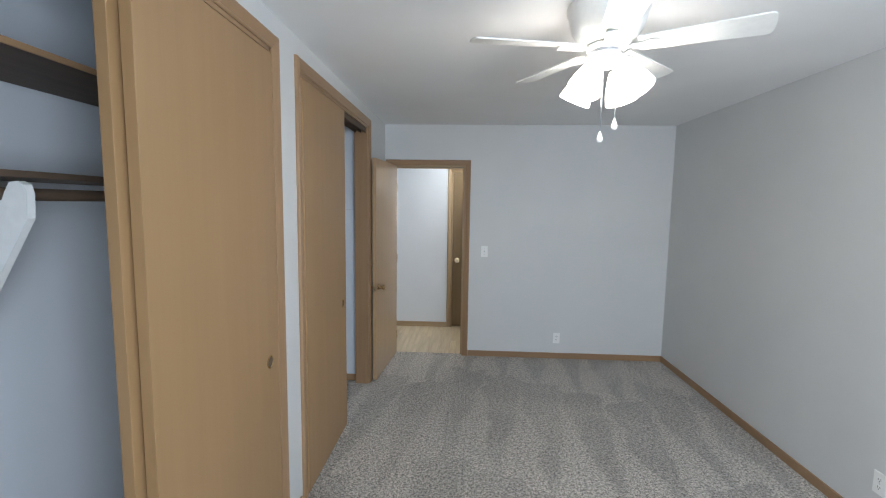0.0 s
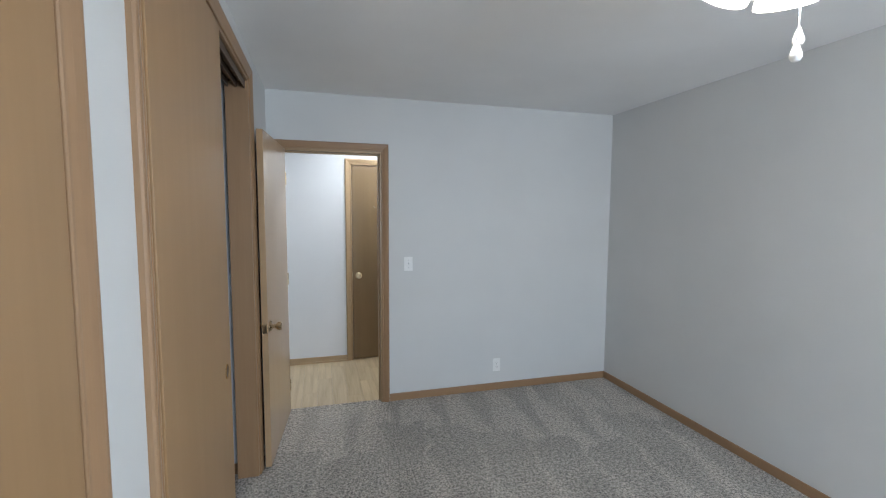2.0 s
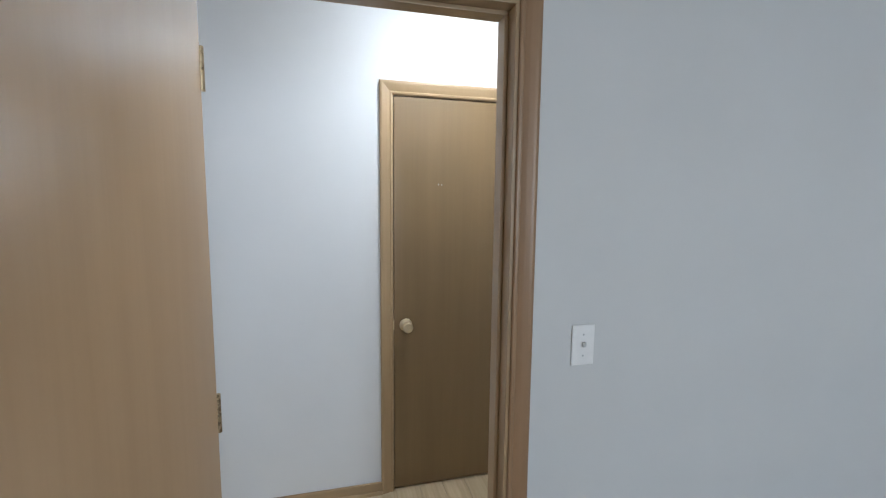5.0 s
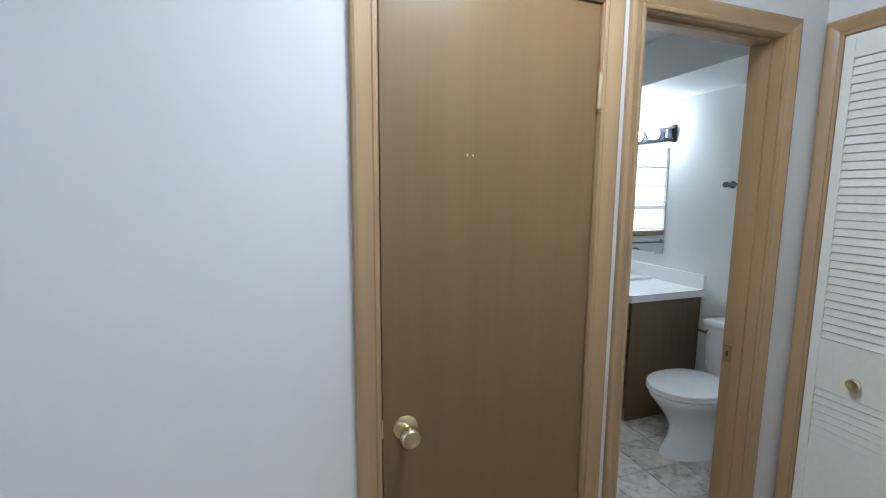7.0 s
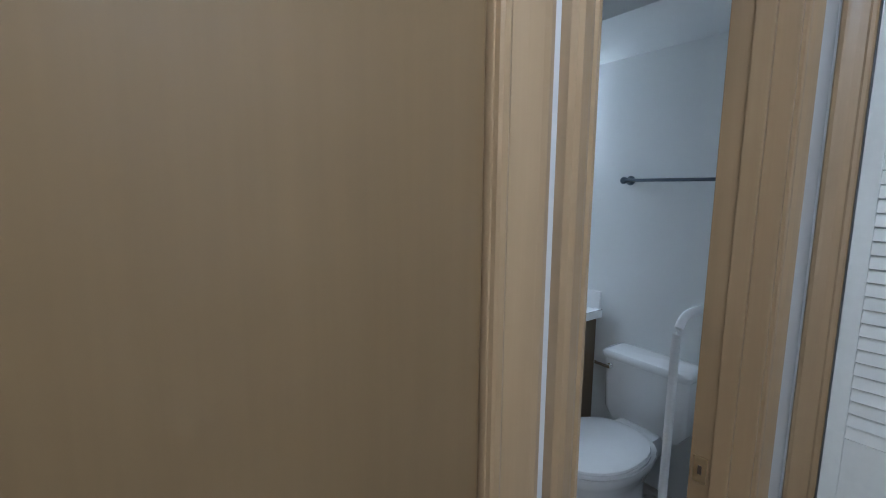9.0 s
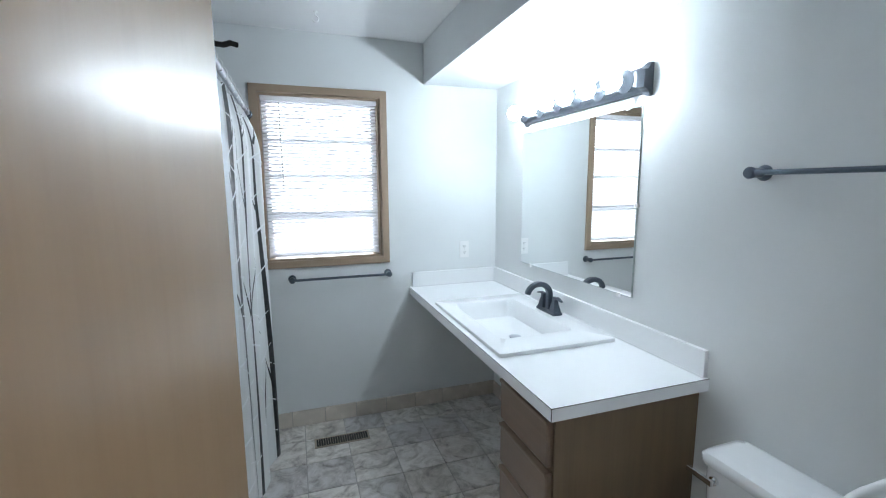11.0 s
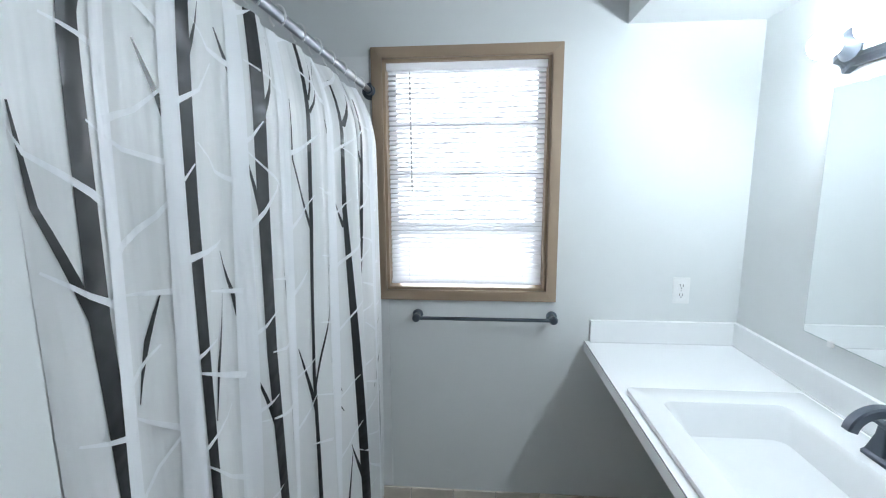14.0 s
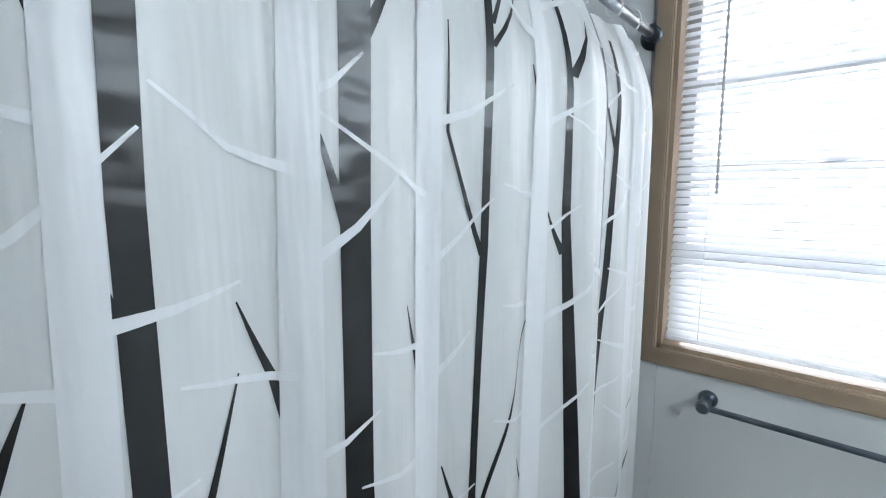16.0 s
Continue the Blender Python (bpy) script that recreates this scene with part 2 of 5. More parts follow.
def film(name, color, clear, through_light, rough):
    """Thin vinyl: part clear, part scattering light to both sides."""
    m, nt, b = material(name)
    b.inputs["Base Color"].default_value, b.inputs["Roughness"].default_value = (*color, 1), rough
    bump(nt, b, noise_tex(nt, coords(nt, (8, 16, 1.6)), 1.0, 3, 0.55), 0.5, 0.02)
    tr, cl = nt.nodes.new("ShaderNodeBsdfTranslucent"), nt.nodes.new("ShaderNodeBsdfTransparent")
    tr.inputs[0].default_value = (*color, 1)
    a, c = nt.nodes.new("ShaderNodeMixShader"), nt.nodes.new("ShaderNodeMixShader")
    a.inputs[0].default_value, c.inputs[0].default_value = through_light, clear
    out = nt.nodes["Material Output"]
    nt.links.new(b.outputs[0], a.inputs[1])
    nt.links.new(tr.outputs[0], a.inputs[2])
    nt.links.new(a.outputs[0], c.inputs[1])
    nt.links.new(cl.outputs[0], c.inputs[2])
    nt.links.new(c.outputs[0], out.inputs["Surface"])
    return m


M_BLIND = film("blind_vinyl", (0.90, 0.91, 0.93), 0.0, 0.42, 0.4)
M_CURTAIN = film("frosted_vinyl", (0.87, 0.875, 0.87), 0.04, 0.2, 0.3)
M_WINK = film("white_ink", (0.93, 0.94, 0.955), 0.0, 0.15, 0.35)
M_INK, nt, b = material("black_ink")
b.inputs["Base Color"].default_value, b.inputs["Roughness"].default_value = (0.014, 0.015, 0.016, 1), 0.3
bump(nt, b, noise_tex(nt, coords(nt, (5, 9, 14)), 1.0, 2, 0.5), 0.5, 0.02)

# ---- mesh helpers ----
def box(bm, x0, x1, y0, y1, z0, z1, r=0.0, seg=2):
    """Adds a box, its edges rounded by r."""
    vs = bmesh.ops.create_cube(bm, size=1.0)["verts"]
    for q in vs:
        q.co = ((x0 + x1) / 2 + q.co.x * (x1 - x0), (y0 + y1) / 2 + q.co.y * (y1 - y0), (z0 + z1) / 2 + q.co.z * (z1 - z0))
    if r:
        es = {e for q in vs for e in q.link_edges}
        bmesh.ops.bevel(bm, geom=list(es), offset=r, segments=seg, affect="EDGES", profile=0.6)
    return bm


def boxes(*rows, r=0.0):
    bm = bmesh.new()
    for row in rows:
        box(bm, *row, r=r)
    return bm


def lathe(bm, profile, m=None, n=24, cap=True):
    """Turns (radius, height) pairs about local z, then places them by the matrix m."""
    m = m or Matrix()
    rings = []
    for rad, z in profile:
        rings.append([bm.verts.new(m @ Vector((rad * math.cos(2 * math.pi * k / n), rad * math.sin(2 * math.pi * k / n), z))) for k in range(n)])
    for a, c in zip(rings, rings[1:]):
        for k in range(n):
            bm.faces.new((a[k], a[(k + 1) % n], c[(k + 1) % n], c[k]))
    if cap:
        bm.faces.new(rings[0][::-1])
        bm.faces.new(rings[-1])
    return bm


def tube(bm, pts, radius, n=12, radii=None):
    """A round bar through points."""
    pts = [Vector(p) for p in pts]
    rings = []
    for i, p in enumerate(pts):
        d = (pts[min(i + 1, len(pts) - 1)] - pts[max(i - 1, 0)]).normalized()
        side = d.cross(Vector((0, 0, 1)) if abs(d.z) < 0.95 else Vector((1, 0, 0))).normalized()
        up = side.cross(d)
        rr = radii[i] if radii else radius
        rings.append([bm.verts.new(p + rr * (math.cos(2 * math.pi * k / n) * side + math.sin(2 * math.pi * k / n) * up)) for k in range(n)])
    for a, c in zip(rings, rings[1:]):
        for k in range(n):
            bm.faces.new((a[k], a[(k + 1) % n], c[(k + 1) % n], c[k]))
    bm.faces.new(rings[0][::-1])
    bm.faces.new(rings[-1])
    return bm


def loft(bm, rings, cap=True):
    """Skins a list of closed rings that hold the same number of points."""
    made = [[bm.verts.new(p) for p in ring] for ring in rings]
    n = len(made[0])
    for a, c in zip(made, made[1:]):
        for k in range(n):
            bm.faces.new((a[k], a[(k + 1) % n], c[(k + 1) % n], c[k]))
    if cap:
        bm.faces.new(made[0][::-1])
        bm.faces.new(made[-1])
    return bm


def mesh_object(name, bm, mat, smooth=False):
    bmesh.ops.recalc_face_normals(bm, faces=bm.faces)
    me = bpy.data.meshes.new(name)
    bm.to_mesh(me)
    bm.free()
    me.materials.append(mat)
    if smooth:
        me.shade_smooth()
        me.set_sharp_from_angle(angle=radians(40))
    return new(name, me)


def part(name, bm, mat, parent, label="", smooth=False):
    ob = mesh_object(name, bm, mat, smooth)
    ob.parent = parent
    if parent.type == "EMPTY":
        ob.matrix_parent_inverse = parent.matrix_basis.inverted()
    return tagged(ob, label)


def thing(name, at, label, category, group="", kind=""):
    ob = new(name)
    ob.empty_display_size = 0.1
    ob.location = at
    ob.matrix_basis = Matrix.Translation(at)
    return tagged(ob, label, category, group, kind)


def structure(name, bm, mat, label, category="", smooth=False):
    return tagged(mesh_object(name, bm, mat, smooth), label, category, kind="structure")


# ---- plan ----
CEIL, XC, XR, YB = 2.445, -0.90, 2.05, -5.45
HALL, WIN, BX, SOFF = 1.105, 3.955, 2.25, 2.195
T = 0.115

# ---- walls, floors, ceilings ----
structure("floor_bedroom", boxes((-1.7, XR + 0.1, YB - 0.1, 0.03, -0.12, 0.0)), M_CARPET, "grey flecked cut-pile carpet with vacuum strokes", "carpet")
sub_hall = structure("floor_hall", boxes((-3.0, 1.45, 0.03, 1.17, -0.12, -0.008)), M_GROUT, "light oak laminate plank floor of the hall", "floor")
sub_bath = structure("floor_bathroom", boxes((-0.3, BX + 0.1, 1.17, WIN + 0.1, -0.12, -0.006)), M_GROUT, "grey slate-look tile floor of the bathroom", "floor")
structure("ceiling_bedroom", boxes((-1.7, XR + 0.1, YB - 0.1, T / 2, CEIL, CEIL + 0.1)), M_CEIL, "white painted bedroom ceiling", "ceiling")
structure("ceiling_hall", boxes((-3.0, 1.45, T / 2, 1.165, CEIL, CEIL + 0.1)), M_CEIL, "white painted hall ceiling", "ceiling")
structure("ceiling_bathroom", boxes((-0.3, BX + 0.1, 1.165, WIN + 0.2, CEIL, CEIL + 0.1)), M_CEIL, "white painted bathroom ceiling", "ceiling")

DX0, DX1, DH = -0.842, -0.052, 2.03
structure("wall_bedroom_door_side", boxes((XC - 0.1, DX0, 0, T, 0, CEIL), (DX1, XR + 0.1, 0, T, 0, CEIL), (DX0, DX1, 0, T, DH, CEIL)), M_WALL,
          "light grey painted bedroom wall with a doorway", "wall")
structure("wall_bedroom_long", boxes((XR, XR + 0.1, YB, 0, 0, CEIL)), M_WALL, "light grey painted bedroom wall", "wall")
structure("wall_bedroom_window_side", boxes((-1.7, 0.15, YB - 0.1, YB, 0, CEIL), (1.65, XR + 0.1, YB - 0.1, YB, 0, CEIL), (0.15, 1.65, YB - 0.1, YB, 0, 0.95), (0.15, 1.65, YB - 0.1, YB, 2.12, CEIL)),
          M_WALL, "light grey painted bedroom wall with a window opening", "wall")
# closet front: piers and headers round two openings
CL = [(-4.22, -2.687), (-2.358, -0.81)]
CH = 2.285
structure("wall_closet_front", boxes((XC - 0.1, XC, YB, CL[0][0], 0, CEIL), (XC - 0.1, XC, CL[0][1], CL[1][0], 0, CEIL), (XC - 0.1, XC, CL[1][1], 0, 0, CEIL),
          (XC - 0.1, XC, CL[0][0], CL[0][1], CH, CEIL), (XC - 0.1, XC, CL[1][0], CL[1][1], CH, CEIL)), M_WALL, "white painted wall piers between two closets", "wall")
structure("wall_closet_inside", boxes((-1.62, -1.52, YB, 0, 0, CEIL), (-1.52, XC - 0.1, -2.60, -2.50, 0, CEIL), (-1.52, XC - 0.1, -0.76, -0.66, 0, CEIL), (-1.52, XC - 0.1, -4.5, -4.4, 0, CEIL)),
          M_CLOSET, "white painted inner walls of the closets", "wall")
# hall closet doorway, bathroom doorway and their height
HD0, HD1, BD0, BD1, HH = -0.233, 0.428, 0.540, 1.150, 2.05
structure("wall_hall_back", boxes((-3.0, HD0, HALL, HALL + T, 0, CEIL), (HD1, BD0, HALL, HALL + T, 0, CEIL), (BD1, BX + 0.1, HALL, HALL + T, 0, CEIL),
          (HD0, HD1, HALL, HALL + T, HH, CEIL), (BD0, BD1, HALL, HALL + T, HH, CEIL)), M_HALL, "pale grey painted hall wall with two doorways", "wall")
structure("wall_hall_bifold", boxes((1.33, 1.43, 1.043, HALL, 0, CEIL), (1.33, 1.43, T, 0.42, 0, CEIL), (1.33, 1.43, 0.42, 1.043, 2.045, CEIL)), M_HALL, "pale grey painted hall end wall", "wall")
structure("wall_hall_far", boxes((-3.1, -3.0, T, HALL, 0, CEIL), (-3.0, XC - 0.1, T - 0.1, T, 0, CEIL)), M_HALL, "pale grey painted hall end wall", "wall")
structure("wall_hall_closet_back", boxes((1.95, 2.05, T, HALL, 0, CEIL), (-0.30, 0.44, 1.75, 1.85, 0, CEIL), (-0.30, HD0, HALL + T, 1.75, 0, CEIL)), M_CLOSET, "plain white wall behind the hall doors", "wall")
structure("trim_closet_seam", boxes((-1.519, XC - 0.116, -0.765, -0.76, 0.07, 1.566), r=0.001), M_CLOSET, "white painted lower wall board with a seam", "panel")
structure("trim_closet_seam_gap", boxes((-1.515, XC - 0.118, -0.7645, -0.7605, 1.566, 1.5695)), M_GREY, "thin dark seam in the closet wall", "seam")
structure("wall_bath_long", boxes((BX, BX + 0.1, HALL + T, WIN, 0, CEIL)), M_BATH, "light grey painted bathroom wall", "wall")
WX0, WX1, WZ0, WZ1 = 0.723, 1.431, 1.093, 2.087
structure("wall_bath_window", boxes((-0.3, WX0, WIN, WIN + 0.16, 0, CEIL), (WX1, BX + 0.1, WIN, WIN + 0.16, 0, CEIL), (WX0, WX1, WIN, WIN + 0.16, 0, WZ0), (WX0, WX1, WIN, WIN + 0.16, WZ1, CEIL)),
          M_BATH, "light grey painted bathroom wall with a window", "wall")
structure("wall_bath_alcove", boxes((-0.3, -0.2, 1.85, WIN, 0, CEIL), (-0.2, 0.655, 2.295, 2.465, 0, CEIL), (0.435, 0.48, HALL + T, 1.85, 0, CEIL), (-0.2, 0.48, 1.85, 1.9, 0, CEIL)), M_BATH,
          "light grey painted stub wall of the bath alcove", "wall")
structure("soffit", boxes((1.725, BX, HALL + T, WIN, SOFF, CEIL)), M_BATH, "painted soffit above the vanity", "soffit")


# ---- trim ----
def moulding(w):
    """Clamshell casing profile: (distance from the opening, depth off the wall)."""
    return [(0.0, 0.0), (0.0, 0.008), (0.003, 0.0105), (0.009, 0.0115), (0.013, 0.0095), (w * 0.45, 0.0145), (w * 0.7, 0.0185), (w - 0.011, 0.0195), (w - 0.004, 0.0175), (w, 0.012), (w, 0.0)]


def casing(ob, at, a, c, top, w, mats):
    """Two uprights and a head with mitred corners round an opening from a to c; at(u, d, z) places a point of the wall."""
    prof = moulding(w)
    for e, s in ((a, -1), (c, 1)):
        part("upright", loft(bmesh.new(), [[at(e + s * u, d, 0.0) for u, d in prof], [at(e + s * u, d, top + u) for u, d in prof]]), mats[0], ob)
    part("head", loft(bmesh.new(), [[at(a - u, d, top + u) for u, d in prof], [at(c + u, d, top + u) for u, d in prof]]), mats[1], ob)
    return ob


def casing_y(name, x0, x1, top, y, side, w=0.062, mats=(M_TRIM, M_TRIM_X)):
    """Door casing on a wall that faces along y (side -1 or 1)."""
    ob = thing(name, ((x0 + x1) / 2, y, 0), "brown stained wooden door casing with mitred corners", "door trim", kind="structure")
    return casing(ob, lambda u, d, z: (u, y + side * d, z), x0, x1, top, w, mats)


def casing_x(name, y0, y1, top, x, side, w=0.062, mats=(M_TRIM, M_TRIM_Y)):
    ob = thing(name, (x, (y0 + y1) / 2, 0), "brown stained wooden opening casing with mitred corners", "door trim", kind="structure")
    return casing(ob, lambda u, d, z: (x + side * d, u, z), y0, y1, top, w, mats)


def jamb_y(name, x0, x1, top, y0, y1, mats, stop_y):
    """Lining boards of a doorway in a wall that faces along y, with a stop."""
    ob = thing(name, ((x0 + x1) / 2, y0, 0), "brown stained wooden door lining with a stop", "door lining", kind="structure")
    t = 0.018
    for a, c, e, g in ((x0, x0 + t, x0 + t, x0 + t + 0.011), (x1 - t, x1, x1 - t - 0.011, x1 - t)):
        part("lining", boxes((a, c, y0, y1, 0, top - t), (e, g, stop_y, stop_y + 0.035, 0, top - t - 0.011), r=0.002), mats[0], ob)
    part("head_lining", boxes((x0, x1, y0, y1, top - t, top), (x0 + t, x1 - t, stop_y, stop_y + 0.035, top - t - 0.011, top - t), r=0.002), mats[1], ob)
    return ob


casing_y("trim_bedroom_door", DX0 + 0.006, DX1 - 0.008, DH - 0.002, 0, -1, 0.058)
casing_y("trim_bedroom_door_hall_side", DX0 + 0.006, DX1 + 0.006, DH - 0.004, T, 1, 0.058, (M_HTRIM, M_HTRIM_X))
jamb_y("lining_bedroom_door", DX0, DX1, DH, -0.002, T + 0.002, (M_HTRIM, M_HTRIM_X), 0.042)
casing_y("trim_hall_door", HD0 + 0.014, HD1 - 0.016, HH - 0.014, HALL, -1, 0.062, (M_HTRIM, M_HTRIM_X))
jamb_y("lining_hall_door", HD0, HD1, HH, HALL - 0.002, HALL + T, (M_HTRIM, M_HTRIM_X), HALL + 0.05)
casing_y("trim_bath_door", BD0 + 0.010, BD1 - 0.012, HH - 0.014, HALL, -1, 0.052, (M_HTRIM, M_HTRIM_X))
jamb_y("lining_bath_door", BD0, BD1, HH, HALL - 0.002, HALL + T + 0.002, (M_HTRIM, M_HTRIM_X), HALL + 0.035)
casing_x("trim_closet", CL[0][0], CL[0][1], CH, XC, 1)
casing_x("trim_closet", CL[1][0], CL[1][1], CH, XC, 1)
casing_x("trim_bifold", 0.42, 1.043, 2.035, 1.33, -1, 0.055, (M_HTRIM, M_HTRIM_Y))
for y0, y1 in CL:
    ob = thing("lining_closet", (XC, (y0 + y1) / 2, 0), "brown stained wooden closet lining with sliding tracks", "closet lining", kind="structure")
    part("lining", boxes((XC - 0.115, XC + 0.002, y1 - 0.018, y1, 0, CH), r=0.002), M_TRIM, ob)
    part("lining", boxes((XC - 0.115, XC + 0.002, y0, y0 + 0.018, 0, CH), r=0.002), M_TRIM, ob)
    part("head_lining", boxes((XC - 0.115, XC + 0.002, y0, y1, CH - 0.018, CH), r=0.002), M_TRIM_Y, ob)
    part("track", boxes((XC - 0.10, XC - 0.012, y0 + 0.02, y1 - 0.02, CH - 0.022, CH - 0.018), (XC - 0.016, XC - 0.012, y0 + 0.02, y1 - 0.02, CH - 0.06, CH - 0.018),
         (XC - 0.056, XC - 0.052, y0 + 0.02, y1 - 0.02, CH - 0.06, CH - 0.018), (XC - 0.10, XC - 0.096, y0 + 0.02, y1 - 0.02, CH - 0.06, CH - 0.018)), M_SHELF, ob, "dark metal sliding track")


def baseboard(rows, mat, label="brown stained wooden baseboard"):
    bm = bmesh.new()
    for x0, x1, y0, y1 in rows:
        box(bm, x0, x1, y0, y1, 0.0, 0.062, r=0.004)
    structure("baseboard", bm, mat, label, "baseboard")


baseboard([(0.0, XR - 0.012, -0.012, 0)], M_TRIM_X)
baseboard([(XR - 0.012, XR, YB, 0)], M_TRIM_Y)
baseboard([(XC, XC + 0.012, -2.62, -2.445)], M_TRIM_Y)
baseboard([(-1.5, XC - 0.11, -0.772, -0.76), (-1.5, XC - 0.11, -2.612, -2.60)], M_TRIM_X)
baseboard([(-2.9, -0.275, HALL - 0.012, HALL)], M_HTRIM_X)
structure("trim_hall_shoe", boxes((-2.9, -0.275, HALL - 0.024, HALL - 0.012, -0.004, 0.018), r=0.004), M_HTRIM_X, "small wooden shoe moulding", "moulding")
structure("threshold", boxes((DX0 + 0.018, DX1 - 0.018, 0.022, 0.045, -0.006, 0.003), r=0.002), M_CARPET, "carpet edge at the doorway", "threshold")


# ---- doors ----
def knob(at, m_axis, mat, parent, name="knob", r=0.027):
    """A door knob with its rose, turned about the local z of m_axis."""
    k = part(name, lathe(bmesh.new(), [(0.033, 0.0), (0.033, 0.004), (0.026, 0.009), (0.012, 0.013), (0.011, 0.030), (0.018, 0.036), (r, 0.046), (r, 0.060), (r * 0.8, 0.067), (0.006, 0.068)], Matrix.Translation(at) @ m_axis), mat, parent, smooth=True)
    return k


FACE_NX, FACE_PX = pose(0, 0, 0, 0, -90, 0), pose(0, 0, 0, 0, 90, 0)
FACE_NY = pose(0, 0, 0, 90, 0, 0)


def swing_leaf(name, hinge, angle, width, z0, z1, mats, label, knob_mat, knob_z=0.92, flip=1):
    """A flush door leaf hinged at a corner. It lies along local x from the hinge; its thickness runs to flip * y."""
    ob = thing(name, (hinge[0], hinge[1], z0), label, "door", kind="structure")
    ob.matrix_basis = pose(hinge[0], hinge[1], 0, 0, 0, angle)
    th = 0.035
    ya, yb = (0, th) if flip > 0 else (-th, 0)
    def put(nm, bm, mat, lab="", smooth=False, parent=None):
        o = mesh_object(nm, bm, mat, smooth)
        o.parent = parent or ob
        return tagged(o, lab)
    put("leaf", boxes((0.0, width, ya, yb, z0, z1), r=0.0025), mats[0])
    put("edge_strip", boxes((width - 0.001, width + 0.0015, ya + 0.001, yb - 0.001, z0 + 0.002, z1 - 0.002), r=0.0005), mats[1], "lighter wooden edge of the leaf")
    prof = [(0.033, 0.0), (0.033, 0.004), (0.026, 0.009), (0.012, 0.013), (0.011, 0.028), (0.017, 0.034), (0.0265, 0.046), (0.0285, 0.058), (0.022, 0.066), (0.006, 0.068)]
    for y, rx in ((yb, -90), (ya, 90)):
        put("knob", lathe(bmesh.new(), prof, pose(width - 0.065, y, knob_z, rx, 0, 0)), knob_mat, "metal door knob", True)
    put("latch_plate", boxes((width + 0.001, width + 0.003, (ya + yb) / 2 - 0.012, (ya + yb) / 2 + 0.012, knob_z - 0.028, knob_z + 0.028), r=0.0006), knob_mat)
    for z in (0.22, 1.05, 1.8):
        put("hinge", lathe(bmesh.new(), [(0.006, z - 0.045), (0.006, z + 0.045)], pose(-0.004, ya if flip > 0 else yb, 0), 10), knob_mat)
    return ob


ang = math.degrees(math.atan2(-0.75, -0.062))
swing_leaf("door_bedroom", (-0.772, -0.012), ang, 0.765, 0.015, 2.022, (M_LEAF_LIT, M_LEAF_LIT), "open flush wooden bedroom door beside the closet", M_BRONZE, 0.865, -1)
swing_leaf("door_bathroom", (0.572, HALL + T + 0.006), 72.1, 0.728, 0.012, 1.985, (M_LEAF_LIT, M_LEAF_LIT), "half-open flush wooden bathroom door with a satin finish", M_SATIN, 0.92, 1)

hd = thing("door_hall", (0.078, HALL, 0), "closed flush wooden hall closet door", "door", kind="structure")
part("leaf", boxes((-0.212, 0.407, HALL + 0.004, HALL + 0.039, 0.012, 2.029), r=0.002), M_HDOOR, hd)
knob((-0.151, HALL + 0.004, 0.897), FACE_NY, M_SATIN, hd)
part("latch_plate", boxes((-0.2145, -0.211, HALL + 0.002, HALL + 0.02, 0.875, 0.925)), M_SATIN, hd)
for z in (1.795, 0.30):
    hg = lathe(bmesh.new(), [(0.0065, z - 0.045), (0.0065, z + 0.045)], pose(0.4085, HALL - 0.004, 0), 12)
    lathe(hg, [(0.0035, z + 0.045), (0.0075, z + 0.048), (0.004, z + 0.054)], pose(0.4085, HALL - 0.004, 0), 12)
    lathe(hg, [(0.004, z - 0.054), (0.0075, z - 0.048), (0.0035, z - 0.045)], pose(0.4085, HALL - 0.004, 0), 12)
    part("hinge", hg, M_SATIN, hd, smooth=True)
for dx in (0.0, 0.016):
    part("screw_hole", boxes((0.013 + dx, 0.0175 + dx, HALL + 0.0028, HALL + 0.006, 1.607, 1.614 - dx * 0.12), r=0.001), M_GREY, hd, "pale filled screw hole")


# ---- sliding closet doors ----
def sliding_door(x, y0, y1, pull_y):
    ob = thing("sliding_closet_door", (x, (y0 + y1) / 2, 0.012), "flush tan wood-veneer sliding closet door", "closet door", "sliding closet doors")
    part("panel", boxes((x - 0.034, x, y0, y1, 0.012, CH - 0.028), r=0.0025), M_DOOR, ob)
    if pull_y:
        cup = part("pull", lathe(bmesh.new(), [(0.028, -0.001), (0.028, 0.0025), (0.024, 0.003), (0.0225, 0.0012), (0.004, 0.0008)], Matrix.Translation((x, pull_y, 0.93)) @ FACE_PX), M_BRASS, ob, "round recessed brass pull", True)
        part("cup", lathe(bmesh.new(), [(0.0215, 0.0013), (0.0215, 0.002), (0.002, 0.002)], Matrix.Translation((x, pull_y, 0.93)) @ FACE_PX, 20), M_SHELF, cup, "dark hollow of the pull")
    return ob


sliding_door(XC + 0.012, -3.495, -2.70, -2.79)
sliding_door(XC - 0.030, -3.525, -2.78, None)
sliding_door(XC + 0.012, -2.345, -1.575, -1.655)
sliding_door(XC - 0.030, -2.345, -1.645, None)

